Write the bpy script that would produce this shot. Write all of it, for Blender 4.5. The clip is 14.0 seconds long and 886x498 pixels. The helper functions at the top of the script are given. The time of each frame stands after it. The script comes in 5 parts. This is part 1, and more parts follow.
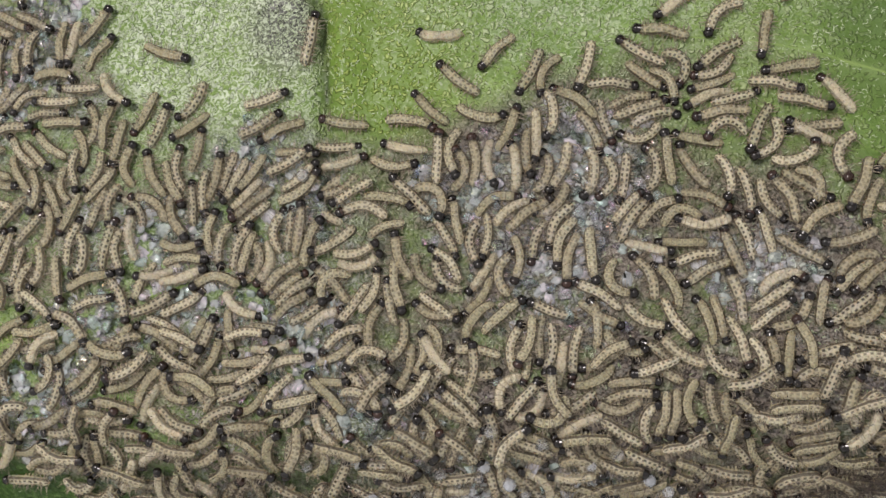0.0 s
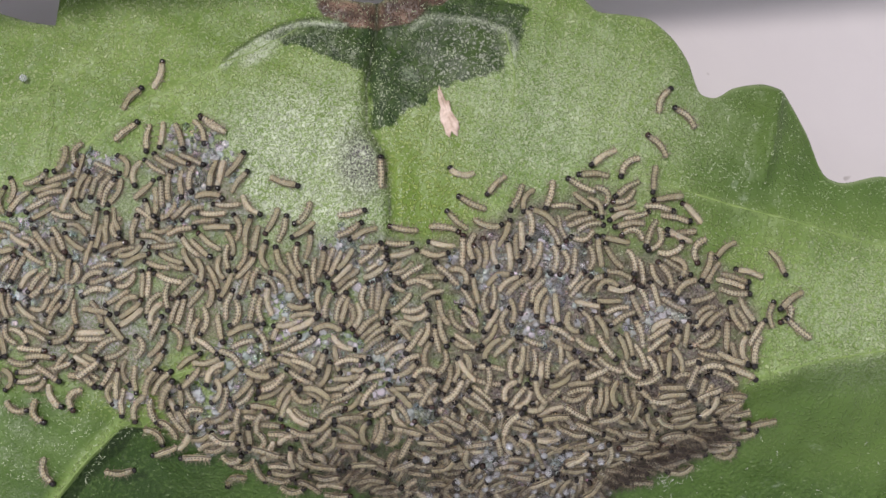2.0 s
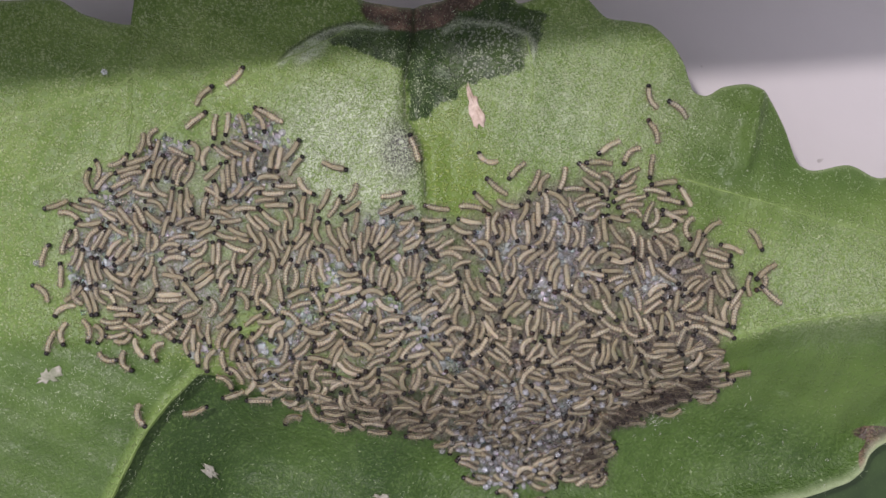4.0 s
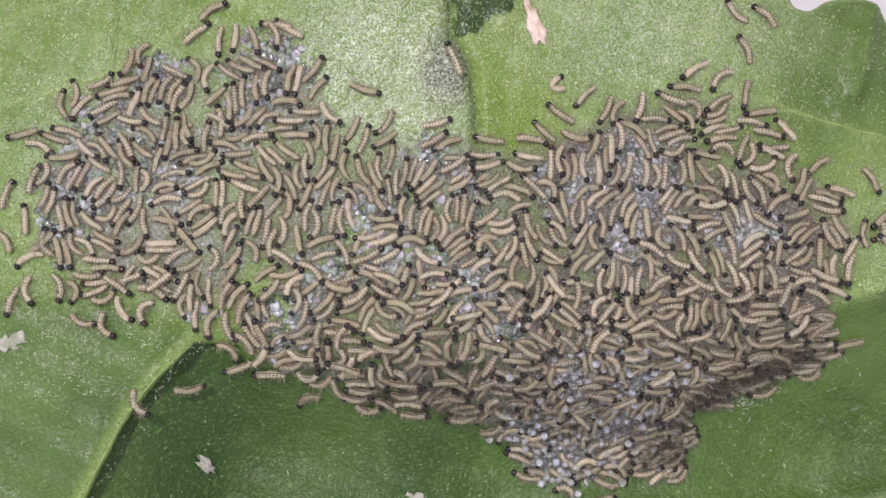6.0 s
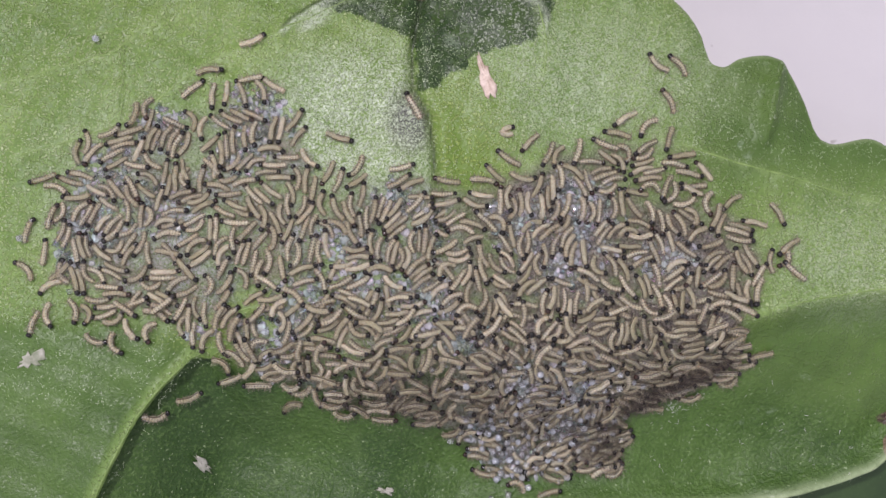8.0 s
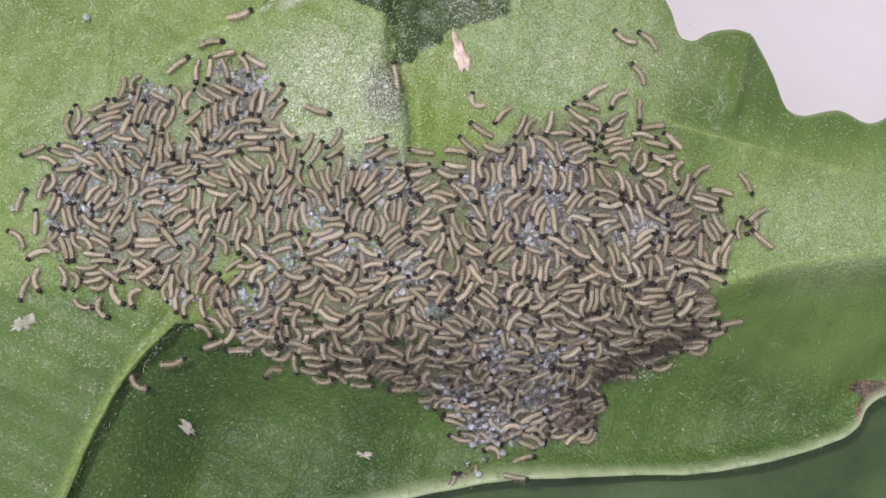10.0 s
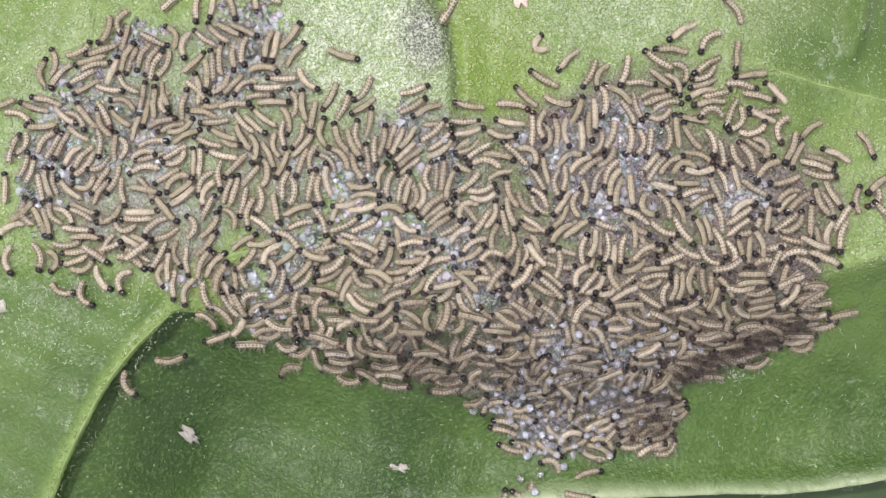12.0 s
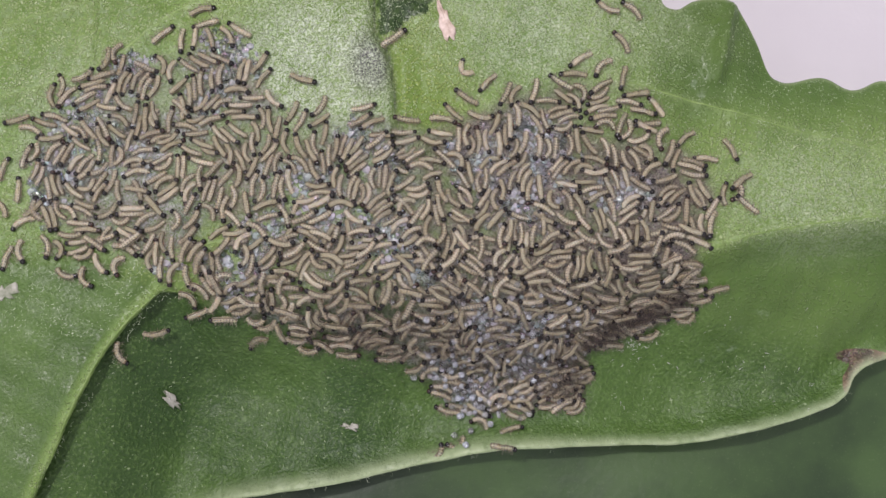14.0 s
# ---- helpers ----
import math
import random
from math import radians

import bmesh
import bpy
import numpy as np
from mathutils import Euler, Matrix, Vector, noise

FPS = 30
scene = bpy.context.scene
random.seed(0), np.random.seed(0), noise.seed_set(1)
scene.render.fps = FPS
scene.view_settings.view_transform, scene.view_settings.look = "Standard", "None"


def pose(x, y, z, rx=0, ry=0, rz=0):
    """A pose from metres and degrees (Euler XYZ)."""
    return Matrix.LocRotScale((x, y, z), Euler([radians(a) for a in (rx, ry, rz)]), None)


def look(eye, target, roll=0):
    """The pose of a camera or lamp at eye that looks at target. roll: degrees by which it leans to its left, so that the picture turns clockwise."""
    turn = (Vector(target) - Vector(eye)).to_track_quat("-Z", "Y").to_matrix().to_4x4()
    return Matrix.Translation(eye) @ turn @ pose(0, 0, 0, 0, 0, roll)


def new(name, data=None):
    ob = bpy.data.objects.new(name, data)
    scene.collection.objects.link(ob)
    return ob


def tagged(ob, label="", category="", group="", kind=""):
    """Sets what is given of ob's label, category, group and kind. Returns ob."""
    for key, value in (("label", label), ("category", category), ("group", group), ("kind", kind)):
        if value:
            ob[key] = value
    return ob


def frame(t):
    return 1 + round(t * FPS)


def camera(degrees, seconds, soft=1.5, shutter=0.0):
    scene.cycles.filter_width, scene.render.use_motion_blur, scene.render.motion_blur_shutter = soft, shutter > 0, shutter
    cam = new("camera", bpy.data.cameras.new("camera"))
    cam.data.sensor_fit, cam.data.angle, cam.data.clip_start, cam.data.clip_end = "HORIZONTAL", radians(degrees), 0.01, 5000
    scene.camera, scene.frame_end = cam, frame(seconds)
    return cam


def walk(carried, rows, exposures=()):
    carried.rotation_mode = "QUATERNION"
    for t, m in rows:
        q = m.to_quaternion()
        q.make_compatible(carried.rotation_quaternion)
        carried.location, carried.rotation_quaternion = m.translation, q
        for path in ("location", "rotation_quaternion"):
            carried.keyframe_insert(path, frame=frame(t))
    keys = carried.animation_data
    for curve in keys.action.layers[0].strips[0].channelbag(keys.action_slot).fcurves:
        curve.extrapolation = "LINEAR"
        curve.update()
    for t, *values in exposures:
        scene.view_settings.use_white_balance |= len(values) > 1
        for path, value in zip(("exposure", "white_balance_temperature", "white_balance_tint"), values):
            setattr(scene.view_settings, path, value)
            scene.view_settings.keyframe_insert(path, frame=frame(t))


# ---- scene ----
# Hatchling caterpillars on a lobed leaf, a few centimetres across. Lengths below are in millimetres, turned to metres by MM.
MM = 0.001
BASE = 9.0          # height of the leaf's zero level over the table, in millimetres

# ---- camera ----
cam = camera(50, 14.0, soft=1.5)
walk(cam, [
    (0.0, pose(0.01203, -0.00372, 0.05287, 9.07, 8.36, 1.58)),
    (0.5, pose(0.00915, -0.00115, 0.05377, 7.51, 6.91, 1.00)),
    (1.0, pose(0.00593, 0.00099, 0.05449, 5.79, 5.64, 0.65)),
    (1.5, pose(0.00423, 0.00019, 0.06217, 6.33, 3.11, 0.24)),
    (2.0, pose(0.00473, -0.00282, 0.08233, 8.05, 0.78, -0.31)),
    (2.5, pose(0.00690, -0.00513, 0.09628, 8.30, 0.95, -0.42)),
    (2.7, pose(0.00665, -0.00565, 0.09896, 8.03, 0.80, -0.36)),
    (4.8, pose(-0.00006, 0.00200, 0.09194, 2.48, -0.60, 0.05)),
    (5.0, pose(0.00004, -0.00002, 0.09116, 3.33, -1.13, 0.01)),
    (5.5, pose(-0.00327, -0.00561, 0.08381, 4.36, -1.42, 0.07)),
    (6.0, pose(-0.00440, -0.00658, 0.07936, 6.11, -1.52, 0.14)),
    (6.5, pose(-0.00156, -0.00550, 0.07962, 6.43, -0.96, -0.02)),
    (7.0, pose(-0.00152, -0.00481, 0.08101, 7.07, -0.75, 0.05)),
    (7.5, pose(-0.00208, -0.00429, 0.08180, 6.97, -0.77, 0.05)),
    (8.0, pose(-0.00223, -0.00587, 0.09034, 6.39, -1.88, -0.21)),
    (8.5, pose(-0.00097, -0.00839, 0.09160, 6.70, -1.19, -0.19)),
    (11.0, pose(0.00314, -0.00969, 0.09285, 6.93, -0.02, 0.16)),
    (11.5, pose(0.00201, -0.00880, 0.09197, 5.95, -0.07, 0.20)),
    (12.0, pose(-0.00007, -0.00731, 0.07816, 4.92, 0.83, 0.24)),
    (12.5, pose(0.00245, -0.01035, 0.07459, 7.30, 0.39, -0.07)),
    (13.0, pose(0.00195, -0.01181, 0.07774, 7.77, 0.74, 0.26)),
    (13.5, pose(0.00197, -0.01104, 0.08023, 7.37, 0.15, 0.06)),
    (14.0, pose(0.00289, -0.01440, 0.09154, 8.31, -0.65, -0.33)),
], exposures=[(t, stops + 0.03, kelvin, 23.5 - 10 * max(0.0, 1 - t / 4)) for t, stops, kelvin in (
    (0.0, -0.06, 6800), (0.5, 0.12, 6750), (1.0, 0.19, 6700), (1.5, 0.07, 6650), (2.0, -0.05, 6550), (2.5, -0.10, 6500), (2.7, -0.12, 6500), (4.8, -0.12, 6500),
    (5.0, -0.09, 6500), (5.5, 0.02, 6480), (6.0, 0.18, 6400), (6.5, 0.11, 6300), (7.0, 0.01, 6250), (7.5, 0.00, 6200), (8.0, -0.01, 6250), (8.5, 0.04, 6300), (11.0, 0.11, 6400),
    (11.5, 0.08, 6480), (12.0, 0.50, 6350), (12.5, 0.55, 6350), (13.0, 0.30, 6300), (13.5, 0.20, 6300), (14.0, -0.02, 6350))])

# ---- world and light ----
world = bpy.data.worlds.new("room_light")
scene.world = world
world.use_nodes = True
wt = world.node_tree
sky = wt.nodes.new("ShaderNodeTexSky")
sky.sky_type = "NISHITA"
sky.sun_disc = False
sky.sun_elevation, sky.sun_rotation = radians(68), radians(-51)
pale = wt.nodes.new("ShaderNodeHueSaturation")
pale.inputs["Saturation"].default_value = 0.12
wt.links.new(sky.outputs[0], pale.inputs["Color"])
wt.links.new(pale.outputs[0], wt.nodes["Background"].inputs[0])
wt.nodes["Background"].inputs[1].default_value = 0.19

# a small bright lamp a hand's length above the leaf: its light falls off from the far left to the near right
LAMP = Vector((-0.052, 0.042, 0.180))
lamp = bpy.data.lights.new("table_lamp", "AREA")
lamp.shape, lamp.size, lamp.energy, lamp.color = "DISK", 0.010, 0.228, (1.0, 0.965, 0.93)
lamp_ob = new("table_lamp", lamp)
lamp_ob.matrix_world = look(LAMP, (0, 0, 0.01))


# ---- materials ----
class Mat:
    """A node material with a principled surface and short ways to wire it."""

    def __init__(self, name, rough=0.5, metal=0.0, spec=0.5):
        self.m = bpy.data.materials.new(name)
        self.m.use_nodes = True
        self.t = self.m.node_tree
        self.b = self.t.nodes["Principled BSDF"]
        self.put("Roughness", rough), self.put("Metallic", metal), self.put("Specular IOR Level", spec)

    def put(self, slot, value):
        if hasattr(value, "links"):
            self.t.links.new(value, self.b.inputs[slot])
        else:
            self.b.inputs[slot].default_value = value

    def node(self, kind, **wires):
        n = self.t.nodes.new(kind)
        for k, v in wires.items():
            slot = n.inputs[int(k[1:])] if k[0] == "i" and k[1:].isdigit() else n.inputs[k]
            if hasattr(v, "links"):
                self.t.links.new(v, slot)
            else:
                slot.default_value = v
        return n

    def place(self, kind="Object"):
        return self.node("ShaderNodeTexCoord").outputs[kind]

    def noise(self, scale, detail=3.0, rough=0.55, kind="Object", bend=0.0):
        n = self.node("ShaderNodeTexNoise", Vector=self.place(kind), Scale=scale, Detail=detail, Roughness=rough, Distortion=bend)
        return n.outputs[0]

    def cells(self, scale, wander=0.00022):
        """Distance from the middles of irregular grains: 0 in a grain's middle."""
        drift = self.node("ShaderNodeTexNoise", Vector=self.place(), Scale=scale * 0.55, Detail=2.0)
        off = self.node("ShaderNodeVectorMath", i0=drift.outputs[1], i1=(0.5, 0.5, 0.5))
        off.operation = "SUBTRACT"
        push = self.node("ShaderNodeVectorMath", i0=off.outputs[0], i1=(wander * 4,) * 3)
        push.operation = "MULTIPLY"
        at = self.node("ShaderNodeVectorMath", i0=self.place(), i1=push.outputs[0])
        return self.node("ShaderNodeTexVoronoi", Vector=at.outputs[0], Scale=scale).outputs["Distance"]

    def math(self, op, a, b=0.0, c=0.0, clamp=False):
        n = self.node("ShaderNodeMath", i0=a, i1=b, i2=c)
        n.operation, n.use_clamp = op, clamp
        return n.outputs[0]

    def span(self, v, lo, hi, to0=0.0, to1=1.0):
        n = self.node("ShaderNodeMapRange", i0=v, i1=lo, i2=hi, i3=to0, i4=to1)
        n.interpolation_type = "SMOOTHSTEP"
        return n.outputs[0]

    def mix(self, f, a, b, way="MIX"):
        n = self.t.nodes.new("ShaderNodeMix")
        n.data_type, n.blend_type = "RGBA", way
        for slot, v in ((0, f), (6, a), (7, b)):
            if hasattr(v, "links"):
                self.t.links.new(v, n.inputs[slot])
            else:
                n.inputs[slot].default_value = (*v, 1.0) if isinstance(v, tuple) and len(v) == 3 else v
        return n.outputs[2]

    def attr(self, name):
        n = self.t.nodes.new("ShaderNodeAttribute")
        n.attribute_name = name
        return n.outputs["Fac"]

    def chance(self, island=False):
        if island:
            return self.t.nodes.new("ShaderNodeNewGeometry").outputs["Random Per Island"]
        return self.t.nodes.new("ShaderNodeObjectInfo").outputs["Random"]

    def bump(self, v, strength, metres):
        n = self.node("ShaderNodeBump", Height=v, Strength=strength, Distance=metres)
        self.t.links.new(n.outputs[0], self.b.inputs["Normal"])


def leaf_material():
    k = Mat("leaf_blade", rough=0.42, spec=0.35)
    big, mid = k.noise(120, 4), k.noise(900, 4, 0.6)
    fine, worm = k.noise(3500, 3, 0.55, bend=1.5), k.noise(3300, 3, 0.5, bend=2.0)
    dist = k.cells(3300)
    grain = k.span(dist, 0.52, 0.20)
    bloom_shade = k.attr("bloom_shade")
    # lower lobe: smooth darker green, with the shade of its slope mixed into the colour
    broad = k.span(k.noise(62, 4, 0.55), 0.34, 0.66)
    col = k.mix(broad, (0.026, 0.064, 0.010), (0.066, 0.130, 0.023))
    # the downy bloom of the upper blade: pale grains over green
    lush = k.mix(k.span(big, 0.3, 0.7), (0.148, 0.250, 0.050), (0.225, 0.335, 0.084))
    col = k.mix(bloom_shade, col, lush)
    patchy = k.math("MULTIPLY", k.span(k.noise(310, 4, 0.6), 0.30, 0.66, 0.45, 1.0), k.span(k.noise(48, 3, 0.5), 0.34, 0.62, 0.55, 1.15))
    specks = k.math("MULTIPLY", k.math("MULTIPLY", grain, patchy), k.span(bloom_shade, 0.25, 1.0, 0.05, 0.66))
    col = k.mix(specks, col, (0.47, 0.55, 0.30))
    gaps = k.math("MULTIPLY", k.span(dist, 0.50, 0.72), k.span(bloom_shade, 0.2, 0.9, 0.05, 0.42))
    col = k.mix(gaps, col, (0.040, 0.090, 0.018))
    # yellow-green field beside the main vein
    lime = k.math("MULTIPLY", k.attr("lime"), k.span(grain, 0.0, 1.0, 0.6, 0.95))
    col = k.mix(lime, col, k.mix(grain, (0.120, 0.205, 0.020), (0.29, 0.385, 0.090)))
    # silvery skinned patch, pale grains over green
    silver = k.math("MULTIPLY", k.attr("silver"), k.math("MAXIMUM", k.span(worm, 0.47, 0.57), k.math("MULTIPLY", grain, 0.85)))
    col = k.mix(silver, col, (0.46, 0.53, 0.39))
    col = k.mix(k.math("MULTIPLY", k.attr("silver"), k.span(worm, 0.44, 0.36, 0.0, 0.35)), col, (0.075, 0.130, 0.045))
    grey = k.math("MULTIPLY", k.attr("grey"), k.span(worm, 0.58, 0.46, 0.15, 1.0))
    col = k.mix(grey, col, (0.095, 0.098, 0.088))
    # dark water-soaked field with a ragged edge, frosted with grains on one side
    wet = k.span(k.math("ADD", k.attr("wet"), k.math("MULTIPLY", k.math("SUBTRACT", k.noise(750, 6, 0.7), 0.5), 0.8)), 0.44, 0.56)
    frost = k.math("MULTIPLY", k.math("MULTIPLY", grain, patchy), k.span(k.attr("frost"), 0.0, 1.0, 0.16, 0.95))
    soaked = k.mix(frost, k.mix(k.span(mid, 0.35, 0.65), (0.020, 0.048, 0.010), (0.045, 0.085, 0.018)), (0.33, 0.37, 0.29))
    col = k.mix(wet, col, soaked)
    dead = k.span(k.math("ADD", k.attr("dead"), k.math("MULTIPLY", k.math("SUBTRACT", k.noise(700, 5, 0.6), 0.5), 0.6)), 0.40, 0.60)
    dry = k.mix(k.span(k.noise(330, 5, 0.65), 0.38, 0.64), (0.055, 0.036, 0.026), (0.26, 0.165, 0.115))
    col = k.mix(dead, col, k.mix(k.math("MULTIPLY", grain, 0.25), dry, (0.42, 0.30, 0.22)))
    # veins, pale margin and chewing dirt below the colony
    col = k.mix(k.math("MULTIPLY", k.attr("vein"), k.span(mid, 0.3, 0.7, 0.05, 0.32)), col, (0.32, 0.43, 0.17))
    col = k.mix(k.math("MULTIPLY", k.attr("lip"), k.span(worm, 0.38, 0.55, 0.25, 1.0)), col, (0.46, 0.52, 0.40))
    col = k.mix(k.math("MULTIPLY", k.attr("margin"), k.span(mid, 0.25, 0.6, 0.5, 0.95)), col, (0.38, 0.46, 0.26))
    # shade of the vein groove and the tear, put into the colour as dark lines
    col = k.mix(k.math("MULTIPLY", k.attr("crease_shade"), 0.85), col, (0.022, 0.038, 0.012))
    dirt = k.math("MULTIPLY", k.attr("dirt"), k.span(k.noise(420, 5, 0.65), 0.34, 0.54, 0.35, 1.0))
    col = k.mix(dirt, col, k.mix(k.span(worm, 0.42, 0.56), (0.048, 0.036, 0.029), (0.215, 0.180, 0.150)))
    # dried egg film and silk under the crowd
    crinkle = k.noise(2300, 4, 0.6, bend=2.8)
    film = k.math("MULTIPLY", k.math("MULTIPLY", k.attr("film"), k.span(k.noise(270, 4, 0.6), 0.40, 0.58, 0.12, 1.0)), k.span(crinkle, 0.42, 0.55, 0.05, 1.0))
    sheen = k.mix(k.span(k.noise(480, 3), 0.40, 0.60), (0.68, 0.73, 0.66), (0.80, 0.79, 0.86))
    sheen = k.mix(k.span(k.noise(260, 3), 0.50, 0.66, 0.0, 0.8), sheen, (0.52, 0.43, 0.35))
    col = k.mix(film, col, sheen)
    # the smooth lower lobe: faint pimples, stray pale dots, chalky smears
    lower = k.math("MULTIPLY", k.math("SUBTRACT", 1.0, k.span(bloom_shade, 0.0, 0.3)), k.math("SUBTRACT", 1.0, k.span(k.attr("margin"), 0.0, 0.4)))
    pimple = k.noise(3300, 2, 0.5)
    col = k.mix(k.math("MULTIPLY", lower, k.span(pimple, 0.46, 0.34, 0.0, 0.28)), col, (0.016, 0.046, 0.010))
    col = k.mix(k.math("MULTIPLY", lower, k.span(pimple, 0.53, 0.68, 0.0, 0.30)), col, (0.150, 0.250, 0.070))
    col = k.mix(k.math("MULTIPLY", lower, k.span(k.noise(2700, 1), 0.71, 0.76, 0.0, 0.5)), col, (0.36, 0.45, 0.25))
    streak = k.math("MULTIPLY", lower, k.span(k.noise(28, 5, 0.65, bend=1.2), 0.50, 0.72, 0.0, 0.32))
    col = k.mix(streak, col, (0.165, 0.250, 0.085))
    chalk = k.math("MULTIPLY", k.span(k.noise(210, 6, 0.75), 0.62, 0.72), 0.38)
    col = k.mix(chalk, col, (0.34, 0.42, 0.30))
    k.put("Base Color", col)
    gloss = k.span(fine, 0.3, 0.7, 0.28, 0.55)
    k.put("Roughness", k.math("SUBTRACT", gloss, k.math("MULTIPLY", film, 0.16)))
    relief = k.math("ADD", k.math("ADD", k.math("MULTIPLY", grain, k.span(bloom_shade, 0.1, 0.8, 0.15, 0.8)), k.math("MULTIPLY", mid, k.span(bloom_shade, 0.0, 0.6, 0.35, 1.0))), k.math("MULTIPLY", lower, k.math("MULTIPLY", pimple, 0.7)))
    k.bump(k.math("ADD", relief, k.math("MULTIPLY", film, k.math("MULTIPLY", crinkle, 3.0))), 0.8, 0.00026)
    return k.m


def table_material():
    k = Mat("white_sheet", rough=0.55)
    col = k.mix(k.span(k.noise(40, 4), 0.3, 0.7), (0.66, 0.635, 0.645), (0.72, 0.695, 0.70))
    dots = k.span(k.noise(420, 2, 0.4), 0.77, 0.80)
    col = k.mix(k.math("MULTIPLY", dots, 0.5), col, (0.25, 0.22, 0.2))
    k.put("Base Color", col)
    k.bump(k.noise(1800, 4), 0.15, 0.0001)
    return k.m


def under_leaf_material():
    k = Mat("lower_leaf_blade", rough=0.45)
    col = k.mix(k.span(k.noise(55, 5, 0.6), 0.34, 0.66), (0.014, 0.034, 0.010), (0.050, 0.098, 0.026))
    col = k.mix(k.math("MULTIPLY", k.span(k.noise(5000, 2), 0.60, 0.75), 0.08), col, (0.3, 0.36, 0.2))
    k.put("Base Color", col)
    k.bump(k.noise(900, 4), 0.4, 0.0002)
    return k.m


def skin_material(name, island, light=0.0):
    """Caterpillar skin: translucent olive cream with a pale back line, two dotted ladders, pale side bands and dark flank lines. UV: u tail to head, v round the body, 0.5 on the back."""
    k = Mat(name, rough=0.36, spec=0.55)
    uv = k.node("ShaderNodeSeparateXYZ", Vector=k.place("UV"))
    u, v = uv.outputs[0], uv.outputs[1]
    luck = k.chance(island)
    other = k.math("FRACT", k.math("MULTIPLY", luck, 7.31))
    third = k.math("FRACT", k.math("MULTIPLY", luck, 23.7))
    col = k.mix(other, (0.48, 0.420, 0.275), (0.87, 0.785, 0.580))
    col = k.mix(k.span(third, 0.55, 1.0, 0.0, 0.45), col, (0.50, 0.480, 0.270))
    pale = k.math("MAXIMUM", k.span(luck, 0.88, 0.95), light)
    col = k.mix(pale, col, (0.76, 0.68, 0.50))
    off = k.math("ABSOLUTE", k.math("SUBTRACT", v, 0.5))
    speck = k.noise(6200, 3, 0.65)
    wob = k.math("MULTIPLY", k.math("SUBTRACT", k.noise(2600, 2), 0.5), 0.45)
    side = k.math("ADD", off, k.math("MULTIPLY", k.math("SUBTRACT", k.noise(2600, 3, 0.6), 0.5), 0.08))
    ring = k.math("ABSOLUTE", k.math("SUBTRACT", k.math("FRACT", k.math("ADD", k.math("MULTIPLY", u, 9.0), wob)), 0.5))
    strong = k.math("MULTIPLY", k.span(other, 0.0, 0.5, 0.55, 1.0), k.math("SUBTRACT", 1.0, k.math("MULTIPLY", pale, 0.8)))
    # gut showing through the back, pale bands beside it
    col = k.mix(k.math("MULTIPLY", k.span(side, 0.075, 0.03), k.math("MULTIPLY", third, 0.35)), col, (0.15, 0.145, 0.070))
    band = k.math("MULTIPLY", k.span(side, 0.080, 0.095), k.span(side, 0.128, 0.112))
    col = k.mix(k.math("MULTIPLY", band, 0.38), col, (0.64, 0.57, 0.41))
    ladder = k.math("MULTIPLY", k.span(ring, 0.20, 0.33, 1.0, 0.0), k.math("MULTIPLY", k.span(side, 0.030, 0.048, 0.0, 1.0), k.span(side, 0.085, 0.120, 1.0, 0.0)))
    rungs = k.math("MULTIPLY", ladder, k.math("MULTIPLY", strong, k.span(third, 0.1, 0.9, 1.0, 0.65)))
    between = k.math("MULTIPLY", k.span(ring, 0.30, 0.40), k.span(side, 0.10, 0.06))
    col = k.mix(k.math("MULTIPLY", between, 0.22), col, (0.74, 0.66, 0.50))
    hoop = k.math("MULTIPLY", k.span(ring, 0.33, 0.47), k.span(third, 0.60, 0.85, 0.0, 0.45))
    col = k.mix(hoop, col, (0.125, 0.092, 0.062))
    flank = k.math("MULTIPLY", k.span(side, 0.118, 0.150), k.span(side, 0.250, 0.225))
    flank = k.math("MULTIPLY", flank, k.math("SUBTRACT", 0.92, k.math("MULTIPLY", pale, 0.4)))
    col = k.mix(k.span(speck, 0.55, 0.72, 0.0, 0.45), col, (0.58, 0.53, 0.40))
    col = k.mix(k.span(speck, 0.46, 0.32, 0.0, 0.40), col, (0.115, 0.090, 0.060))
    col = k.mix(rungs, col, (0.042, 0.034, 0.022))
    col = k.mix(flank, col, (0.060, 0.045, 0.031))
    # darker neck and rump
    col = k.mix(k.math("MULTIPLY", k.span(u, 0.90, 0.985), 0.55), col, (0.075, 0.048, 0.035))
    k.put("Base Color", col)
    k.put("Roughness", k.span(speck, 0.3, 0.7, 0.24, 0.50))
    clear = k.span(k.math("ADD", k.math("MULTIPLY", third, 0.5), k.math("MULTIPLY", speck, 0.5)), 0.15, 0.75, 0.44, 0.74)
    k.put("Alpha", k.math("MAXIMUM", clear, k.math("MULTIPLY", k.math("MAXIMUM", rungs, flank), 0.92)))
    k.put("Subsurface Weight", 0.2)
    k.put("Subsurface Radius", (0.0003, 0.0002, 0.0001))
    k.bump(k.math("ADD", speck, k.math("MULTIPLY", k.span(ring, 0.30, 0.5), -0.35)), 0.9, 0.00009)
    return k.m


def head_material(name, island):
    k = Mat(name, rough=0.2, spec=0.5)
    luck = k.chance(island)
    col = k.mix(k.span(luck, 0.82, 1.0), (0.008, 0.006, 0.005), (0.034, 0.015, 0.010))
    k.put("Base Color", col)
    k.bump(k.noise(9000, 2), 0.15, 0.00002)
    return k.m


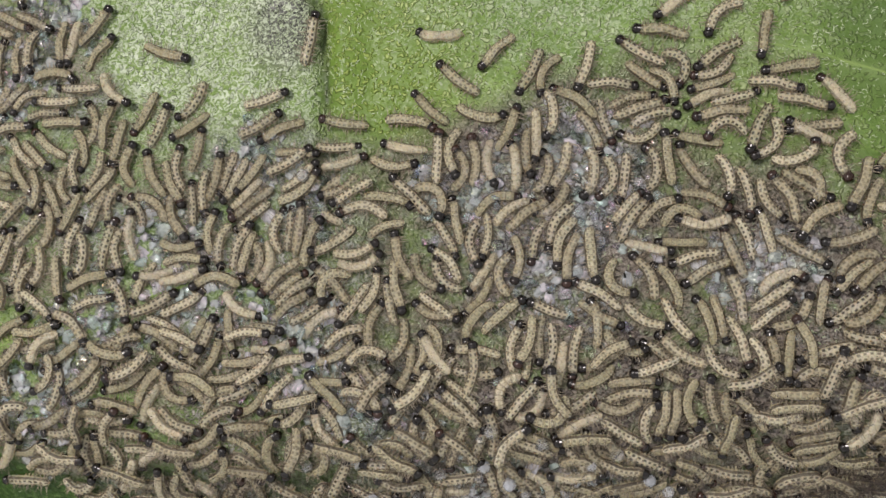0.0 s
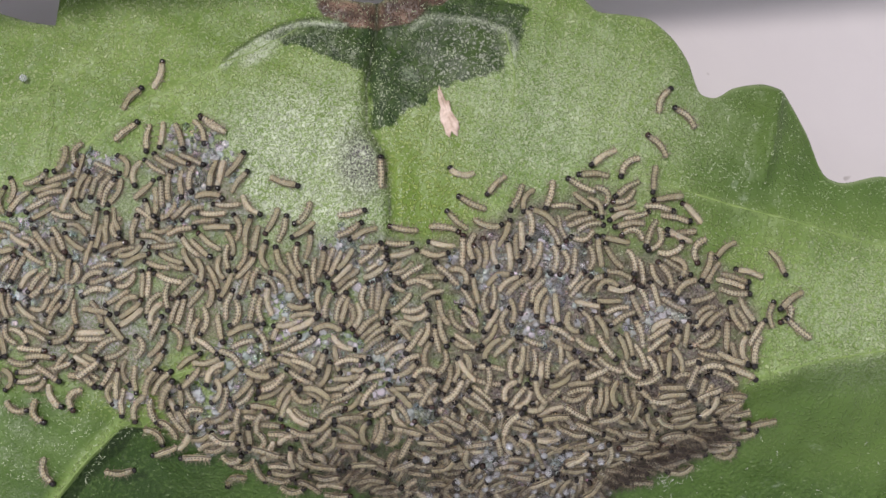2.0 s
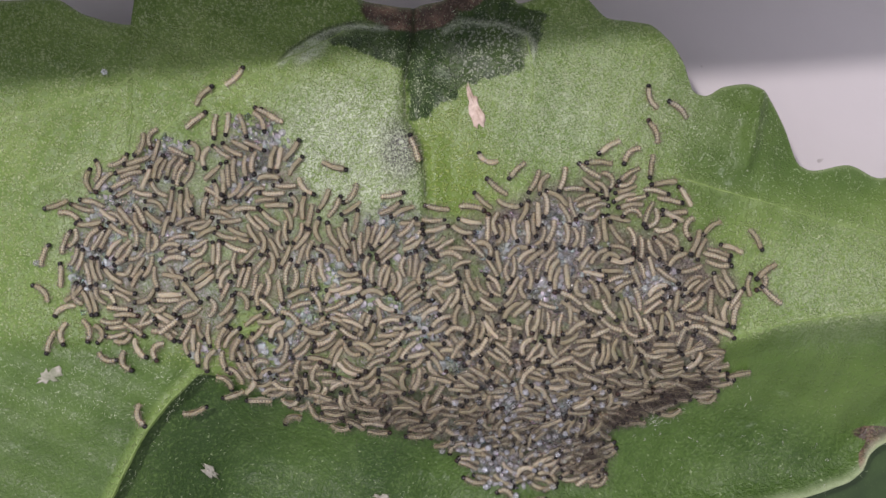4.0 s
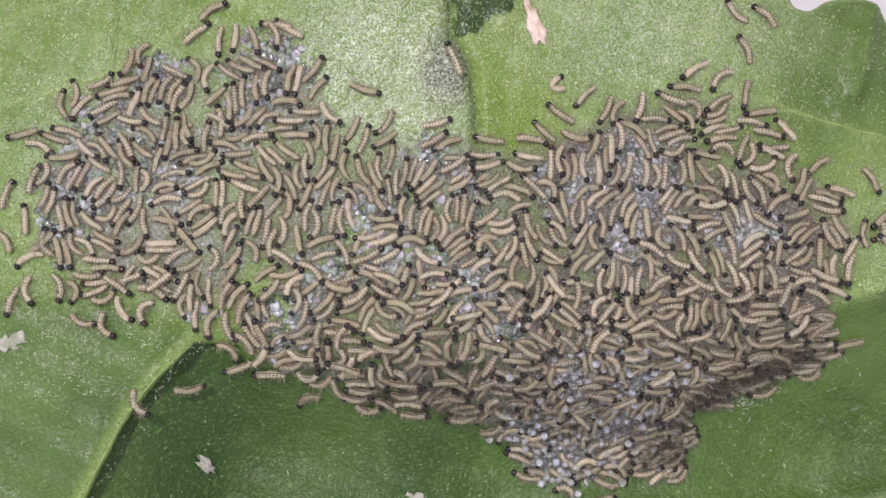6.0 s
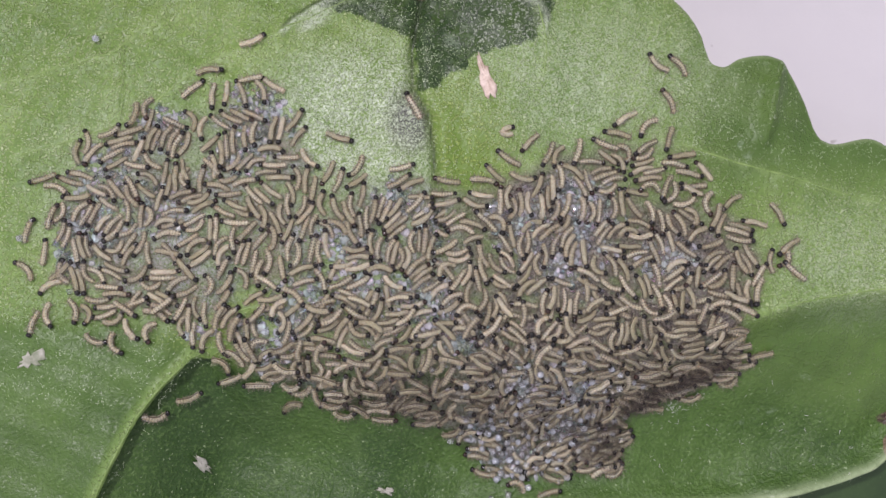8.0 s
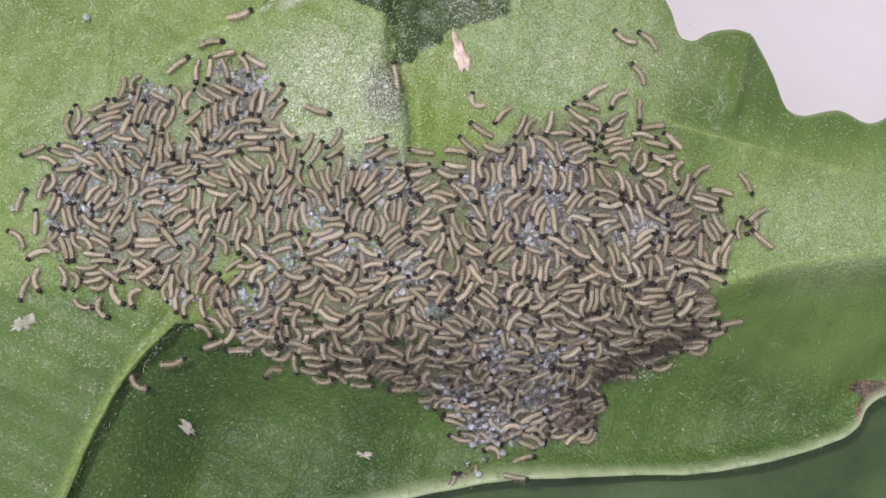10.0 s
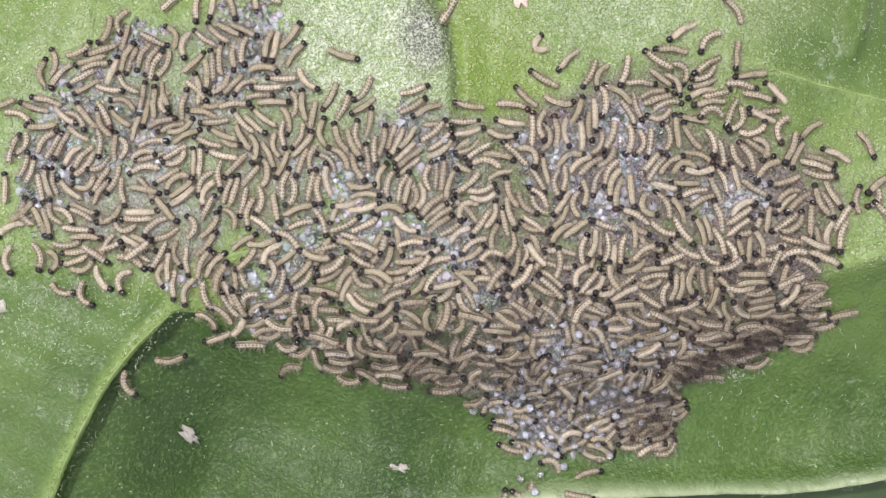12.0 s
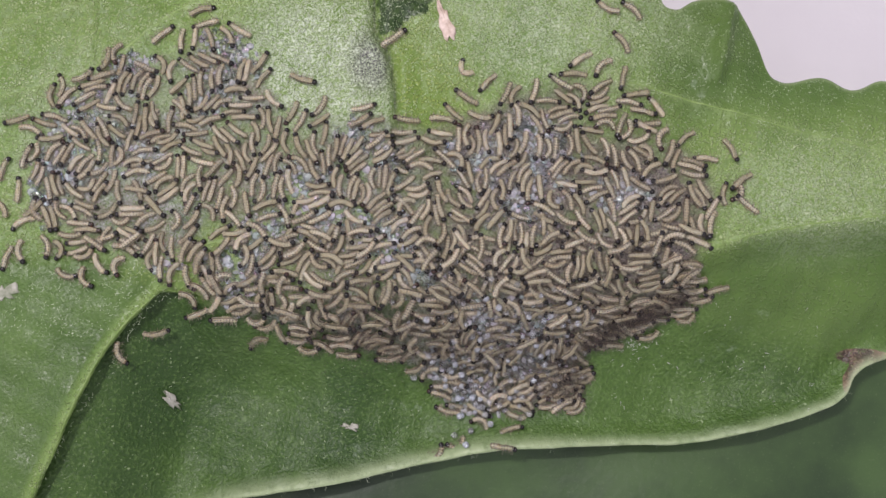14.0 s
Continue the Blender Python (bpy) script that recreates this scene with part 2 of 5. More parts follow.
def egg_material():
    """Hatched shells: thin wet skins that let the leaf through and glint like pearl."""
    k = Mat("egg_shell", rough=0.16, spec=0.9)
    luck = k.chance(True)
    col = k.mix(luck, (0.66, 0.76, 0.72), (0.92, 0.90, 0.98))
    k.put("Base Color", col)
    k.put("Transmission Weight", k.span(k.math("FRACT", k.math("MULTIPLY", luck, 5.7)), 0.0, 0.8, 0.55, 0.93))
    k.put("IOR", 1.30)
    k.put("Coat Weight", 1.0)
    k.put("Coat Roughness", 0.06)
    k.put("Thin Film Thickness", k.span(luck, 0.0, 1.0, 260.0, 560.0))
    k.put("Thin Film IOR", 1.45)
    k.bump(k.noise(4200, 3), 0.9, 0.00014)
    return k.m


def bead_material():
    k = Mat("clear_bead", rough=0.05, spec=1.0)
    luck = k.chance(True)
    k.put("Base Color", k.mix(luck, (0.78, 0.83, 0.90), (0.94, 0.93, 0.90)))
    k.put("Transmission Weight", k.span(luck, 0.1, 0.9, 0.68, 0.94))
    k.put("Coat Weight", 1.0)
    k.put("Coat Roughness", 0.06)
    k.put("IOR", 1.36)
    return k.m


def plain(name, a, b, scale, rough=0.6, fine=6000.0, depth=0.00005):
    k = Mat(name, rough=rough)
    k.put("Base Color", k.mix(k.span(k.noise(scale, 4), 0.3, 0.7), a, b))
    k.bump(k.noise(fine, 3), 0.4, depth)
    return k.m


LEAF, SHEET, UNDER = leaf_material(), table_material(), under_leaf_material()
SKIN_PALE = skin_material("pale_caterpillar_skin", False, 1.0)
SKIN, SKIN_MASS = skin_material("caterpillar_skin", False), skin_material("caterpillar_skin_mass", True)
HEAD, HEAD_MASS, EGG, BEAD = head_material("head_shell", False), head_material("head_shell_mass", True), egg_material(), bead_material()
RIB = plain("leaf_rib", (0.145, 0.235, 0.052), (0.215, 0.310, 0.090), 1100, 0.45, 4300, 0.0001)
DOWN = plain("leaf_down", (0.30, 0.40, 0.20), (0.50, 0.57, 0.40), 900, 0.5)
LINT = plain("pale_lint", (0.46, 0.48, 0.42), (0.68, 0.68, 0.64), 1500, 0.6)
FUZZ = plain("brown_fuzz", (0.018, 0.013, 0.011), (0.090, 0.068, 0.054), 2600, 0.7)
HAIR = plain("body_hair", (0.070, 0.055, 0.040), (0.34, 0.285, 0.205), 3000, 0.5)
HUSK = plain("dry_husk", (0.46, 0.34, 0.26), (0.72, 0.60, 0.52), 1400, 0.6, 2600, 0.0002)
SCAB = plain("dry_scab", (0.16, 0.19, 0.11), (0.46, 0.44, 0.38), 900, 0.7, 2500, 0.0001)
PHONE = plain("phone_back", (0.03, 0.03, 0.035), (0.04, 0.04, 0.045), 60, 0.35)


# ---- shapes of the ground they walk on ----
def ease(t):
    t = np.clip(t, 0.0, 1.0)
    return t * t * (3 - 2 * t)


RIDGE = [(-45, -48), (-32, -27), (-29.5, -21), (-27.6, -16.3), (-25.3, -11.4), (-23, -8.5), (-20.6, -6.1), (-14, -6.2),
         (-3, -7), (12, -6), (27.5, -2.6), (30.6, -1.6), (35.5, -0.9), (41.3, -0.4), (60, 0), (80, 0)]


def off_line(x, y, line):
    """Distance from a line of corners, signed: plus on its right-hand side."""
    near, side = np.full(np.shape(x), 1e9), np.zeros(np.shape(x))
    for (ax, ay), (bx, by) in zip(line, line[1:]):
        dx, dy = bx - ax, by - ay
        t = np.clip(((x - ax) * dx + (y - ay) * dy) / (dx * dx + dy * dy), 0, 1)
        px, py = x - (ax + t * dx), y - (ay + t * dy)
        d, s = np.hypot(px, py), np.where(dx * py - dy * px < 0, 1.0, -1.0)
        closer = d < near - 1e-9
        near, side = np.where(closer, d, near), np.where(closer, s, side)
    return near * side


def fold_z(x, y):
    """Height of the leaf over its zero level: a flat upper blade that falls away past the ridge."""
    x, y = np.asarray(x, float), np.asarray(y, float)
    d = off_line(x, y, RIDGE)
    k = ease((x + 27) / 8)
    up = 1.5 + 1.2 * ease((x - 15) / 20) * np.exp(-(((y + 4) / 8) ** 2)) - 1.5 * ease((x - 23) / 20) * ease((y - 8) / 12) - ease((-x - 10) / 20)
    sharp = 1.5 * ease((d + 0.25) / 0.9) + 4.6 * ease(d / 12)
    r = ease((x - 22) / 8)
    slope = (1 - r) * ease((d + 2.85) / 12.35) + r * (0.26 * ease((d + 0.4) / 3.0) + 0.74 * ease((d + 0.4) / 13))
    return up - (1 - k) * sharp - k * 7.5 * slope


MAIN_VEIN = [(-1.2, 31), (-1.4, 25.1), (-2.2, 20.5), (-2.1, 17), (-0.8, 14.8), (-0.4, 12), (-0.2, 9), (0.5, 4)]
TEAR = [(-13.4, 22.3), (-12.4, 23.4), (-11.0, 24.4), (-8.9, 25.4), (-6.2, 25.8), (-4.1, 25.5)]
LIP = [(1.5, 25.0), (2.8, 25.9), (6.6, 25.6), (9.0, 24.6), (9.6, 23.6), (9.4, 22.1)]
WET = [(-10.8, 24.3), (-8.9, 25.2), (-6.2, 25.6), (-4.3, 25.3), (-3.6, 26.6), (-6.5, 27.6), (-5, 28.6), (4, 28.6), (8, 27.8), (10.8, 26.6), (10.2, 24.6), (9.6, 23.2), (8.1, 21.3),
       (5.5, 20.6), (3.1, 20.0), (2.2, 18.6), (0.7, 18.4), (0.0, 16.9), (-1.9, 16.8), (-1.7, 19.5), (-2.5, 21.5), (-5.0, 22.6), (-7.3, 23.7)]
SIDE_VEINS = [
    [(-7.5, 25.0), (-13, 22.3), (-20, 19.2), (-27, 14), (-36, 11)],
    [(8.8, 24.5), (9.6, 21), (9.2, 18)],
    [(14, 13), (19.4, 12.5), (28, 10), (36, 7.6), (46, 5)],
    [(-4, 2), (-11.9, -0.6), (-19, -2.9), (-21, -6)],
    [(-40, 17), (-36.4, 17.8), (-27.8, 20.3), (-24, 24)],
    [(27, -2.7), (30.6, -1.5), (35.5, -0.7), (41.3, 0), (52, 1)],
    [(-20.6, -6.0), (-23, -8.2), (-25.3, -11.2), (-27.6, -16), (-29.5, -21)],
    [(28.2, 12.5), (28.9, 15.5), (29.8, 19.1)],
    [(-8, -12), (-9.5, -17), (-11, -22)],
]
TOP = [(-62, 2), (-55, 18), (-48, 26), (-42, 28.0), (-36.9, 28.3), (-34.7, 28.4), (-31.4, 26.8), (-27.3, 25.9), (-27.0, 29.4), (-26.0, 30.5), (-22.7, 30.9),
       (-19.9, 29.9), (-16.8, 28.8), (-12.7, 29.0), (-8.9, 28.7), (-5.2, 27.6), (-2.0, 27.2), (1.2, 27.7), (3.6, 30.2), (5.3, 30.8), (6.6, 30.4), (8.2, 27.6),
       (10.8, 28.3), (13.5, 28.5), (16.4, 26.1), (19.8, 25.6), (21.6, 24.4), (23.1, 21.9), (23.9, 19.3), (24.9, 19.0), (26.5, 19.8), (28.6, 20.1), (30.4, 19.0),
       (32.1, 16.3), (33.4, 12.7), (34.6, 12.3), (37.6, 12.8), (40.6, 11.6), (43.1, 12.5), (46.0, 10.6), (51, 9), (56, 4.5), (59, 0)]
LOW = [(-62, -2), (-56, -20), (-46, -30), (-30, -27.5), (-14.6, -24.1), (-5.5, -22.8), (3.6, -20.9), (9.8, -19.9), (17, -19.7), (24.6, -19.6), (31.9, -18.4),
       (38.6, -16.4), (40.4, -15.2), (41.2, -13.7), (42.4, -12.7), (45.0, -11.8), (48, -9.5), (53, -5), (57, -2.5), (59, -1)]


def edge(knots, x):
    """A smooth edge line through its knots."""
    kx, ky = np.array(knots, float).T
    s = np.gradient(ky, kx)
    step = np.diff(ky) / np.diff(kx)
    for i in range(1, len(kx) - 1):
        s[i] = 0 if step[i - 1] * step[i] <= 0 else 2 * step[i - 1] * step[i] / (step[i - 1] + step[i])
    i = np.clip(np.searchsorted(kx, x) - 1, 0, len(kx) - 2)
    h = kx[i + 1] - kx[i]
    t = (x - kx[i]) / h
    return (2 * t**3 - 3 * t**2 + 1) * ky[i] + (t**3 - 2 * t**2 + t) * h * s[i] + (3 * t**2 - 2 * t**3) * ky[i + 1] + (t**3 - t**2) * h * s[i + 1]


def ripple(x, y):
    return 0.22 * np.sin(x * 0.55 + 1.3 * np.sin(y * 0.31)) * np.sin(y * 0.47 + 0.8 * np.sin(x * 0.23)) + 0.10 * np.sin(x * 1.7 + y * 0.9) * np.sin(y * 1.5 - x * 0.6)


def leaf_z(x, y):
    """The full height of the leaf's skin with veins, ripples and curled margin, in millimetres over the table."""
    x, y = np.asarray(x, float), np.asarray(y, float)
    z = fold_z(x, y) + ripple(x, y)
    d = off_line(x, y, MAIN_VEIN)
    z = z - 0.55 * np.exp(-((d / 0.42) ** 2)) + 0.25 * np.exp(-(((d + 1.2) / 0.9) ** 2))
    for n, line in enumerate(SIDE_VEINS):
        dv = off_line(x, y, line)
        z = z + (0.15 if n < 5 else 0.32 if n < 8 else 0.12) * np.exp(-((dv / 0.55) ** 2))
    z = z + 0.22 * np.exp(-((off_line(x, y, LIP) / 0.3) ** 2)) + 0.28 * np.exp(-(((off_line(x, y, TEAR) - 0.35) / 0.3) ** 2))
    # the pinched lobe on the far margin
    z = z + 1.1 * np.exp(-np.abs(off_line(x, y, SIDE_VEINS[7])) / 1.5) * ease((y - 10.5) / 4)
    # slow waves of the falling lobe
    z = z + 0.55 * ease((off_line(x, y, RIDGE) - 2) / 6) * np.sin(0.30 * x - 0.16 * y + 0.8)
    low = y - edge(LOW, x)
    z = z + 1.5 * np.exp(-((low / 1.6) ** 2)) * ease((x + 25) / 15)
    bend = ease((-x - 44) / 16) + ease((x - 48) / 10)
    return (z + BASE) * (1 - bend) + 0.7 * bend


def skin_normal(x, y, e=0.5):
    gx = (fold_z(x + e, y) - fold_z(x - e, y)) / (2 * e)
    gy = (fold_z(x, y + e) - fold_z(x, y - e)) / (2 * e)
    return Vector((-float(gx), -float(gy), 1.0)).normalized()


def spot(x, y, cx, cy, rx, ry, soft=0.35, turn=0.0):
    """1 inside an oval, 0 outside."""
    c, s = math.cos(radians(turn)), math.sin(radians(turn))
    u, v = ((x - cx) * c + (y - cy) * s) / rx, (-(x - cx) * s + (y - cy) * c) / ry
    return 1 - ease((np.hypot(u, v) - 1 + soft) / (2 * soft))


COLONY = [(-33.2, 6.6), (-30.9, 10.5), (-27.6, 13.5), (-24.7, 15.6), (-20.3, 15.6), (-16.9, 17.5), (-13.5, 16.8), (-12.0, 13.8), (-10.1, 11.4), (-9.1, 10.0),
          (-5.3, 10.0), (-0.5, 9.8), (2.4, 8.7), (5.3, 9.6), (9.6, 11.6), (14.0, 13.0), (19.8, 13.6), (23.2, 11.0), (24.1, 7.6), (27.4, 5.4), (28.2, 2.3), (27.0, -2.0),
          (26.4, -6.6), (22.7, -9.6), (17.2, -11.0), (16.6, -14.8), (11.9, -17.2), (6.0, -17.2), (-0.5, -12.4), (-5.5, -10.9), (-12.7, -9.2), (-17.5, -7.0),
          (-18.1, -3.8), (-20.0, -4.6), (-26.3, -2.5), (-30.6, -1.5), (-32.2, 1.8)]
# patches of hatched eggs: x, y, reach
NESTS = [(-15.4, 15.8, 1.6), (-23.7, 13.9, 1.5), (-28.5, 10.0, 2.4), (-23.8, 6.2, 1.8), (-31.7, 2.3, 1.8), (-16.8, 11.4, 1.6), (-1.4, -1.0, 2.0), (7.2, 5.2, 2.0),
         (10.5, 1.8, 2.4), (19.7, 2.3, 1.7), (-5.2, -0.1, 2.2), (-0.2, -2.5, 1.8), (-10.9, -1.0, 2.0), (-7.6, 3.3, 1.6), (-20.0, -4.8, 1.2), (11.7, -11.8, 2.5),
         (11.5, 7.6, 1.8), (-0.5, 4.7, 1.2), (12.5, 5.2, 2.0), (-14.5, 14.3, 1.6), (-29.8, 4.7, 2.0), (-3.4, 7.1, 1.2), (7.4, -8.9, 2.5), (-14.0, -4.5, 1.8), (3.0, -5.0, 2.0), (6.5, -15.8, 1.7), (12.5, -9.0, 1.8), (4.5, -12.0, 1.6)]


def inside(x, y, ring):
    x, y = np.asarray(x, float), np.asarray(y, float)
    hit = np.zeros(np.shape(x), bool)
    for (ax, ay), (bx, by) in zip(ring, ring[1:] + ring[:1]):
        cross = (ay > y) != (by > y)
        hit ^= cross & (x < (bx - ax) * (y - ay) / (by - ay + 1e-12) + ax)
    return hit


def within(x, y, ring):
    """inside() for one point."""
    hit = False
    ax, ay = ring[-1]
    for bx, by in ring:
        if (ay > y) != (by > y) and x < (bx - ax) * (y - ay) / (by - ay) + ax:
            hit = not hit
        ax, ay = bx, by
    return hit


def mesh_from(name, verts, faces, material, smooth=True):
    me = bpy.data.meshes.new(name)
    me.from_pydata(verts, [], faces)
    me.materials.append(material)
    me.update()
    if smooth:
        me.polygons.foreach_set("use_smooth", np.ones(len(me.polygons), bool))
    return me


def part(name, bm, material, parent, label=""):
    me = bpy.data.meshes.new(name)
    bm.to_mesh(me)
    bm.free()
    me.materials.append(material)
    me.polygons.foreach_set("use_smooth", np.ones(len(me.polygons), bool))
    ob = new(name, me)
    ob.parent = parent
    return tagged(ob, label)


# ---- table and leaves ----
def table():
    bm = bmesh.new()
    bmesh.ops.create_grid(bm, x_segments=24, y_segments=24, size=0.6)
    me = bpy.data.meshes.new("table_top")
    low = bmesh.ops.extrude_face_region(bm, geom=bm.faces[:])
    bmesh.ops.translate(bm, verts=[v for v in low["geom"] if isinstance(v, bmesh.types.BMVert)], vec=(0, 0, -0.02))
    bmesh.ops.recalc_face_normals(bm, faces=bm.faces[:])
    bm.to_mesh(me)
    bm.free()
    me.materials.append(SHEET)
    return tagged(new("table_top", me), "smooth white table top under the leaf", "table", kind="structure")


def tuck(x, y):
    """Draws the lower lobe in under the upper blade where the fold overhangs it."""
    e = 0.05
    d = off_line(x, y, RIDGE)
    gx = (off_line(x + e, y, RIDGE) - off_line(x - e, y, RIDGE)) / (2 * e)
    gy = (off_line(x, y + e, RIDGE) - off_line(x, y - e, RIDGE)) / (2 * e)
    pull = 1.9 * (1 - ease((x + 21) / 5)) * ease((d - 0.0) / 0.75) * (1 - ease((d - 0.8) / 8))
    return x - gx * pull, y - gy * pull


def blade(name, xs, rows, top, low, height, material, thick):
    """A leaf blade between two edge lines, as a closed sheet."""
    t = np.linspace(0, 1, rows)
    yt, yl = edge(top, xs), edge(low, xs)
    X = np.repeat(xs[:, None], rows, 1)
    Y = yl[:, None] + (yt - yl)[:, None] * t[None]
    Z = height(X, Y)
    PX, PY = tuck(X, Y) if name == "blade" else (X, Y)
    verts = np.stack([PX, PY, Z], -1).reshape(-1, 3) * MM
    n = len(xs)
    i, j = np.meshgrid(np.arange(n - 1), np.arange(rows - 1), indexing="ij")
    a = (i * rows + j).ravel()
    faces = np.stack([a, a + rows, a + rows + 1, a + 1], 1)
    me = mesh_from(name, verts.tolist(), faces.tolist(), material)
    ob = new(name, me)
    mod = ob.modifiers.new("thickness", "SOLIDIFY")
    mod.thickness, mod.offset = thick * MM, -1
    return ob, X.ravel(), Y.ravel()


def vein(line, parent):
    """A low pale rib that follows the blade and runs out at both ends."""
    pts = np.array(line, float)
    run = np.concatenate([[0], np.cumsum(np.hypot(*np.diff(pts, axis=0).T))])
    s = np.linspace(0, run[-1], max(12, int(run[-1] / 0.35)))
    x = np.interp(s, run, pts[:, 0])
    y = np.interp(s, run, pts[:, 1])
    for _ in range(12):
        x[1:-1], y[1:-1] = (x[:-2] + 2 * x[1:-1] + x[2:]) / 4, (y[:-2] + 2 * y[1:-1] + y[2:]) / 4
    inner = leaf_edge_room(x, y)
    x, y, s = x[inner], y[inner], s[inner]
    dx, dy = np.gradient(x), np.gradient(y)
    n = np.hypot(dx, dy)
    nx, ny = -dy / n, dx / n
    half = 0.10 * np.sin(np.linspace(0.12, math.pi - 0.12, len(x))) ** 0.5 * (1 + 0.15 * np.sin(s * 2.1))
    across = (-1.0, -0.5, 0.0, 0.5, 1.0)
    verts = np.stack([np.stack([x + nx * half * a, y + ny * half * a, leaf_z(x + nx * half * a, y + ny * half * a) + 0.06 * (1 - a * a) - 0.03], -1) for a in across], 1)
    m = len(across)
    faces = [(i * m + k, (i + 1) * m + k, (i + 1) * m + k + 1, i * m + k + 1) for i in range(len(x) - 1) for k in range(m - 1)]
    ob = new("side_vein", mesh_from("side_vein", (verts.reshape(-1, 3) * MM).tolist(), faces, RIB))
    ob.parent = parent
    return ob


def leaf_edge_room(x, y):
    return (y < edge(TOP, x) - 0.3) & (y > edge(LOW, x) + 0.3)


def leaf():
    xs = np.unique(np.concatenate([np.arange(-62, -40, 0.8), np.arange(-40, 48, 0.27), np.arange(48, 59.01, 0.5)]))
    root = new("leaf")
    root.empty_display_size = 0.005
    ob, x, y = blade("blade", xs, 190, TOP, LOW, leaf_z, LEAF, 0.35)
    ob.parent = root
    d = off_line(x, y, RIDGE)
    main = off_line(x, y, MAIN_VEIN)
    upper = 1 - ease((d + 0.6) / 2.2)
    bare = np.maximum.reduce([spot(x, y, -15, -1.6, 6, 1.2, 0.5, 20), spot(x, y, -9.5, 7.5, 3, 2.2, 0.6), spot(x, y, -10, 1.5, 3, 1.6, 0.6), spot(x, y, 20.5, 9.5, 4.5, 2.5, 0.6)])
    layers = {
        # down of the upper blade; its drop past the ridge also paints the slope's shade
        "bloom_shade": 0.30 * (1 - upper) * spot(x, y, 38, -4.5, 13, 6, 0.6) + upper * (0.88 + 0.12 * spot(x, y, 5, 18, 26, 10, 0.5)) * (1 - 0.72 * ease((x - 19) / 8) * ease((y - 5) / 6)) * (1 - 0.84 * ease((-1.5 - y) / 3.0) * ease((-x - 19) / 3) * ease((-d - 0.1) / 1.3)),
        "lime": np.maximum.reduce([spot(x, y, 2.6, 13.4, 3.8, 5.6) * ease(-main + 0.4), 0.8 * spot(x, y, -15, -1.6, 8, 1.6, 0.5, 20), 0.6 * spot(x, y, -6.5, 20.5, 4.5, 3.0, 0.6) * ease(main + 0.2)]),
        "silver": np.maximum.reduce([spot(x, y, -6.2, 13.8, 8.0, 7.0, 0.5) * ease(main + 0.2) * 0.95, 0.5 * spot(x, y, 13, 18, 10, 6, 0.6), 0.4 * spot(x, y, 36, 2, 8, 4.5, 0.6), 0.45 * spot(x, y, -9, 5, 5, 6, 0.6), 0.5 * spot(x, y, -24, 7, 9, 8, 0.5)]),
        "grey": spot(x, y, -2.3, 14.2, 2.0, 2.6, 0.6) * ease(main + 0.3),
        "wet": np.where(inside(x, y, WET), 0.5, -0.5) * ease(np.abs(off_line(x, y, WET + WET[:1])) / 0.9) + 0.5,
        "frost": np.maximum(spot(x, y, 6.0, 22.8, 4.6, 3.2, 0.6), 0.5 * spot(x, y, 1.5, 23.5, 2.0, 3.0, 0.6)),
        "lip": np.maximum.reduce([0.8 * np.exp(-((off_line(x, y, LIP) / 0.22) ** 2)), 0.9 * np.exp(-(((off_line(x, y, TEAR) - 0.35) / 0.24) ** 2)), 0.7 * spot(x, y, -10.6, 23.2, 1.7, 0.8, 0.5, 38)]),
        "dead": np.maximum.reduce([spot(x, y, -1.6, 26.9, 4.4, 1.9, 0.5), spot(x, y, 4.0, 29.4, 1.7, 2.6, 0.5, -25), spot(x, y, 42.6, -11.9, 2.6, 0.8, 0.5, -6), spot(x, y, 41.0, -13.6, 0.45, 1.7, 0.5, -25)]),
        "vein": np.max([np.exp(-((off_line(x, y, v) / 0.50) ** 2)) for v in SIDE_VEINS[:7]], 0),
        "crease_shade": np.maximum(np.exp(-((main / 0.20) ** 2)) * ease((y - 8.5) / 2), 0.9 * np.exp(-((off_line(x, y, TEAR) / 0.16) ** 2))),
        "margin": np.exp(-(((y - edge(LOW, x)) / (1.0 - 0.35 * ease((x - 5) / 15))) ** 2)) * ease((x + 25) / 15) * 0.9 + 0.5 * np.exp(-(((edge(TOP, x) - y) / 0.22) ** 2)),
        "film": (1 - 0.85 * bare) * np.where(inside(x, y, COLONY), 1.0, 0.0) * ease(np.abs(off_line(x, y, COLONY + COLONY[:1])) / 2.5)
        * np.maximum(0.80 - 0.60 * ease((x + 3) / 8) - 0.4 * spot(x, y, -11, -1.5, 4, 3, 0.5), np.max([spot(x, y, cx, cy, 1.5 * r, 1.25 * r, 0.5) for cx, cy, r in NESTS], 0)),
        "dirt": (1 - 0.7 * bare) * np.where(inside(x, y, COLONY), 1.0, 0.0) * ease(np.abs(off_line(x, y, COLONY + COLONY[:1])) / 1.8) * (1 - 0.75 * spot(x, y, 20, 11, 7, 4, 0.6)) * (0.12 + 0.88 * ease((x + 4) / 12)) * (1 - spot(x, y, -10, 1, 7, 7, 0.6) * 0.8),
    }
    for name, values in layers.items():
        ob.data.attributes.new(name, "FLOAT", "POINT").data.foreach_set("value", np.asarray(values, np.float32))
    for line in SIDE_VEINS[:7]:
        vein(line, root)
    return tagged(root, "green lobed leaf with downy upper blade and dark folded lobe", "leaf")


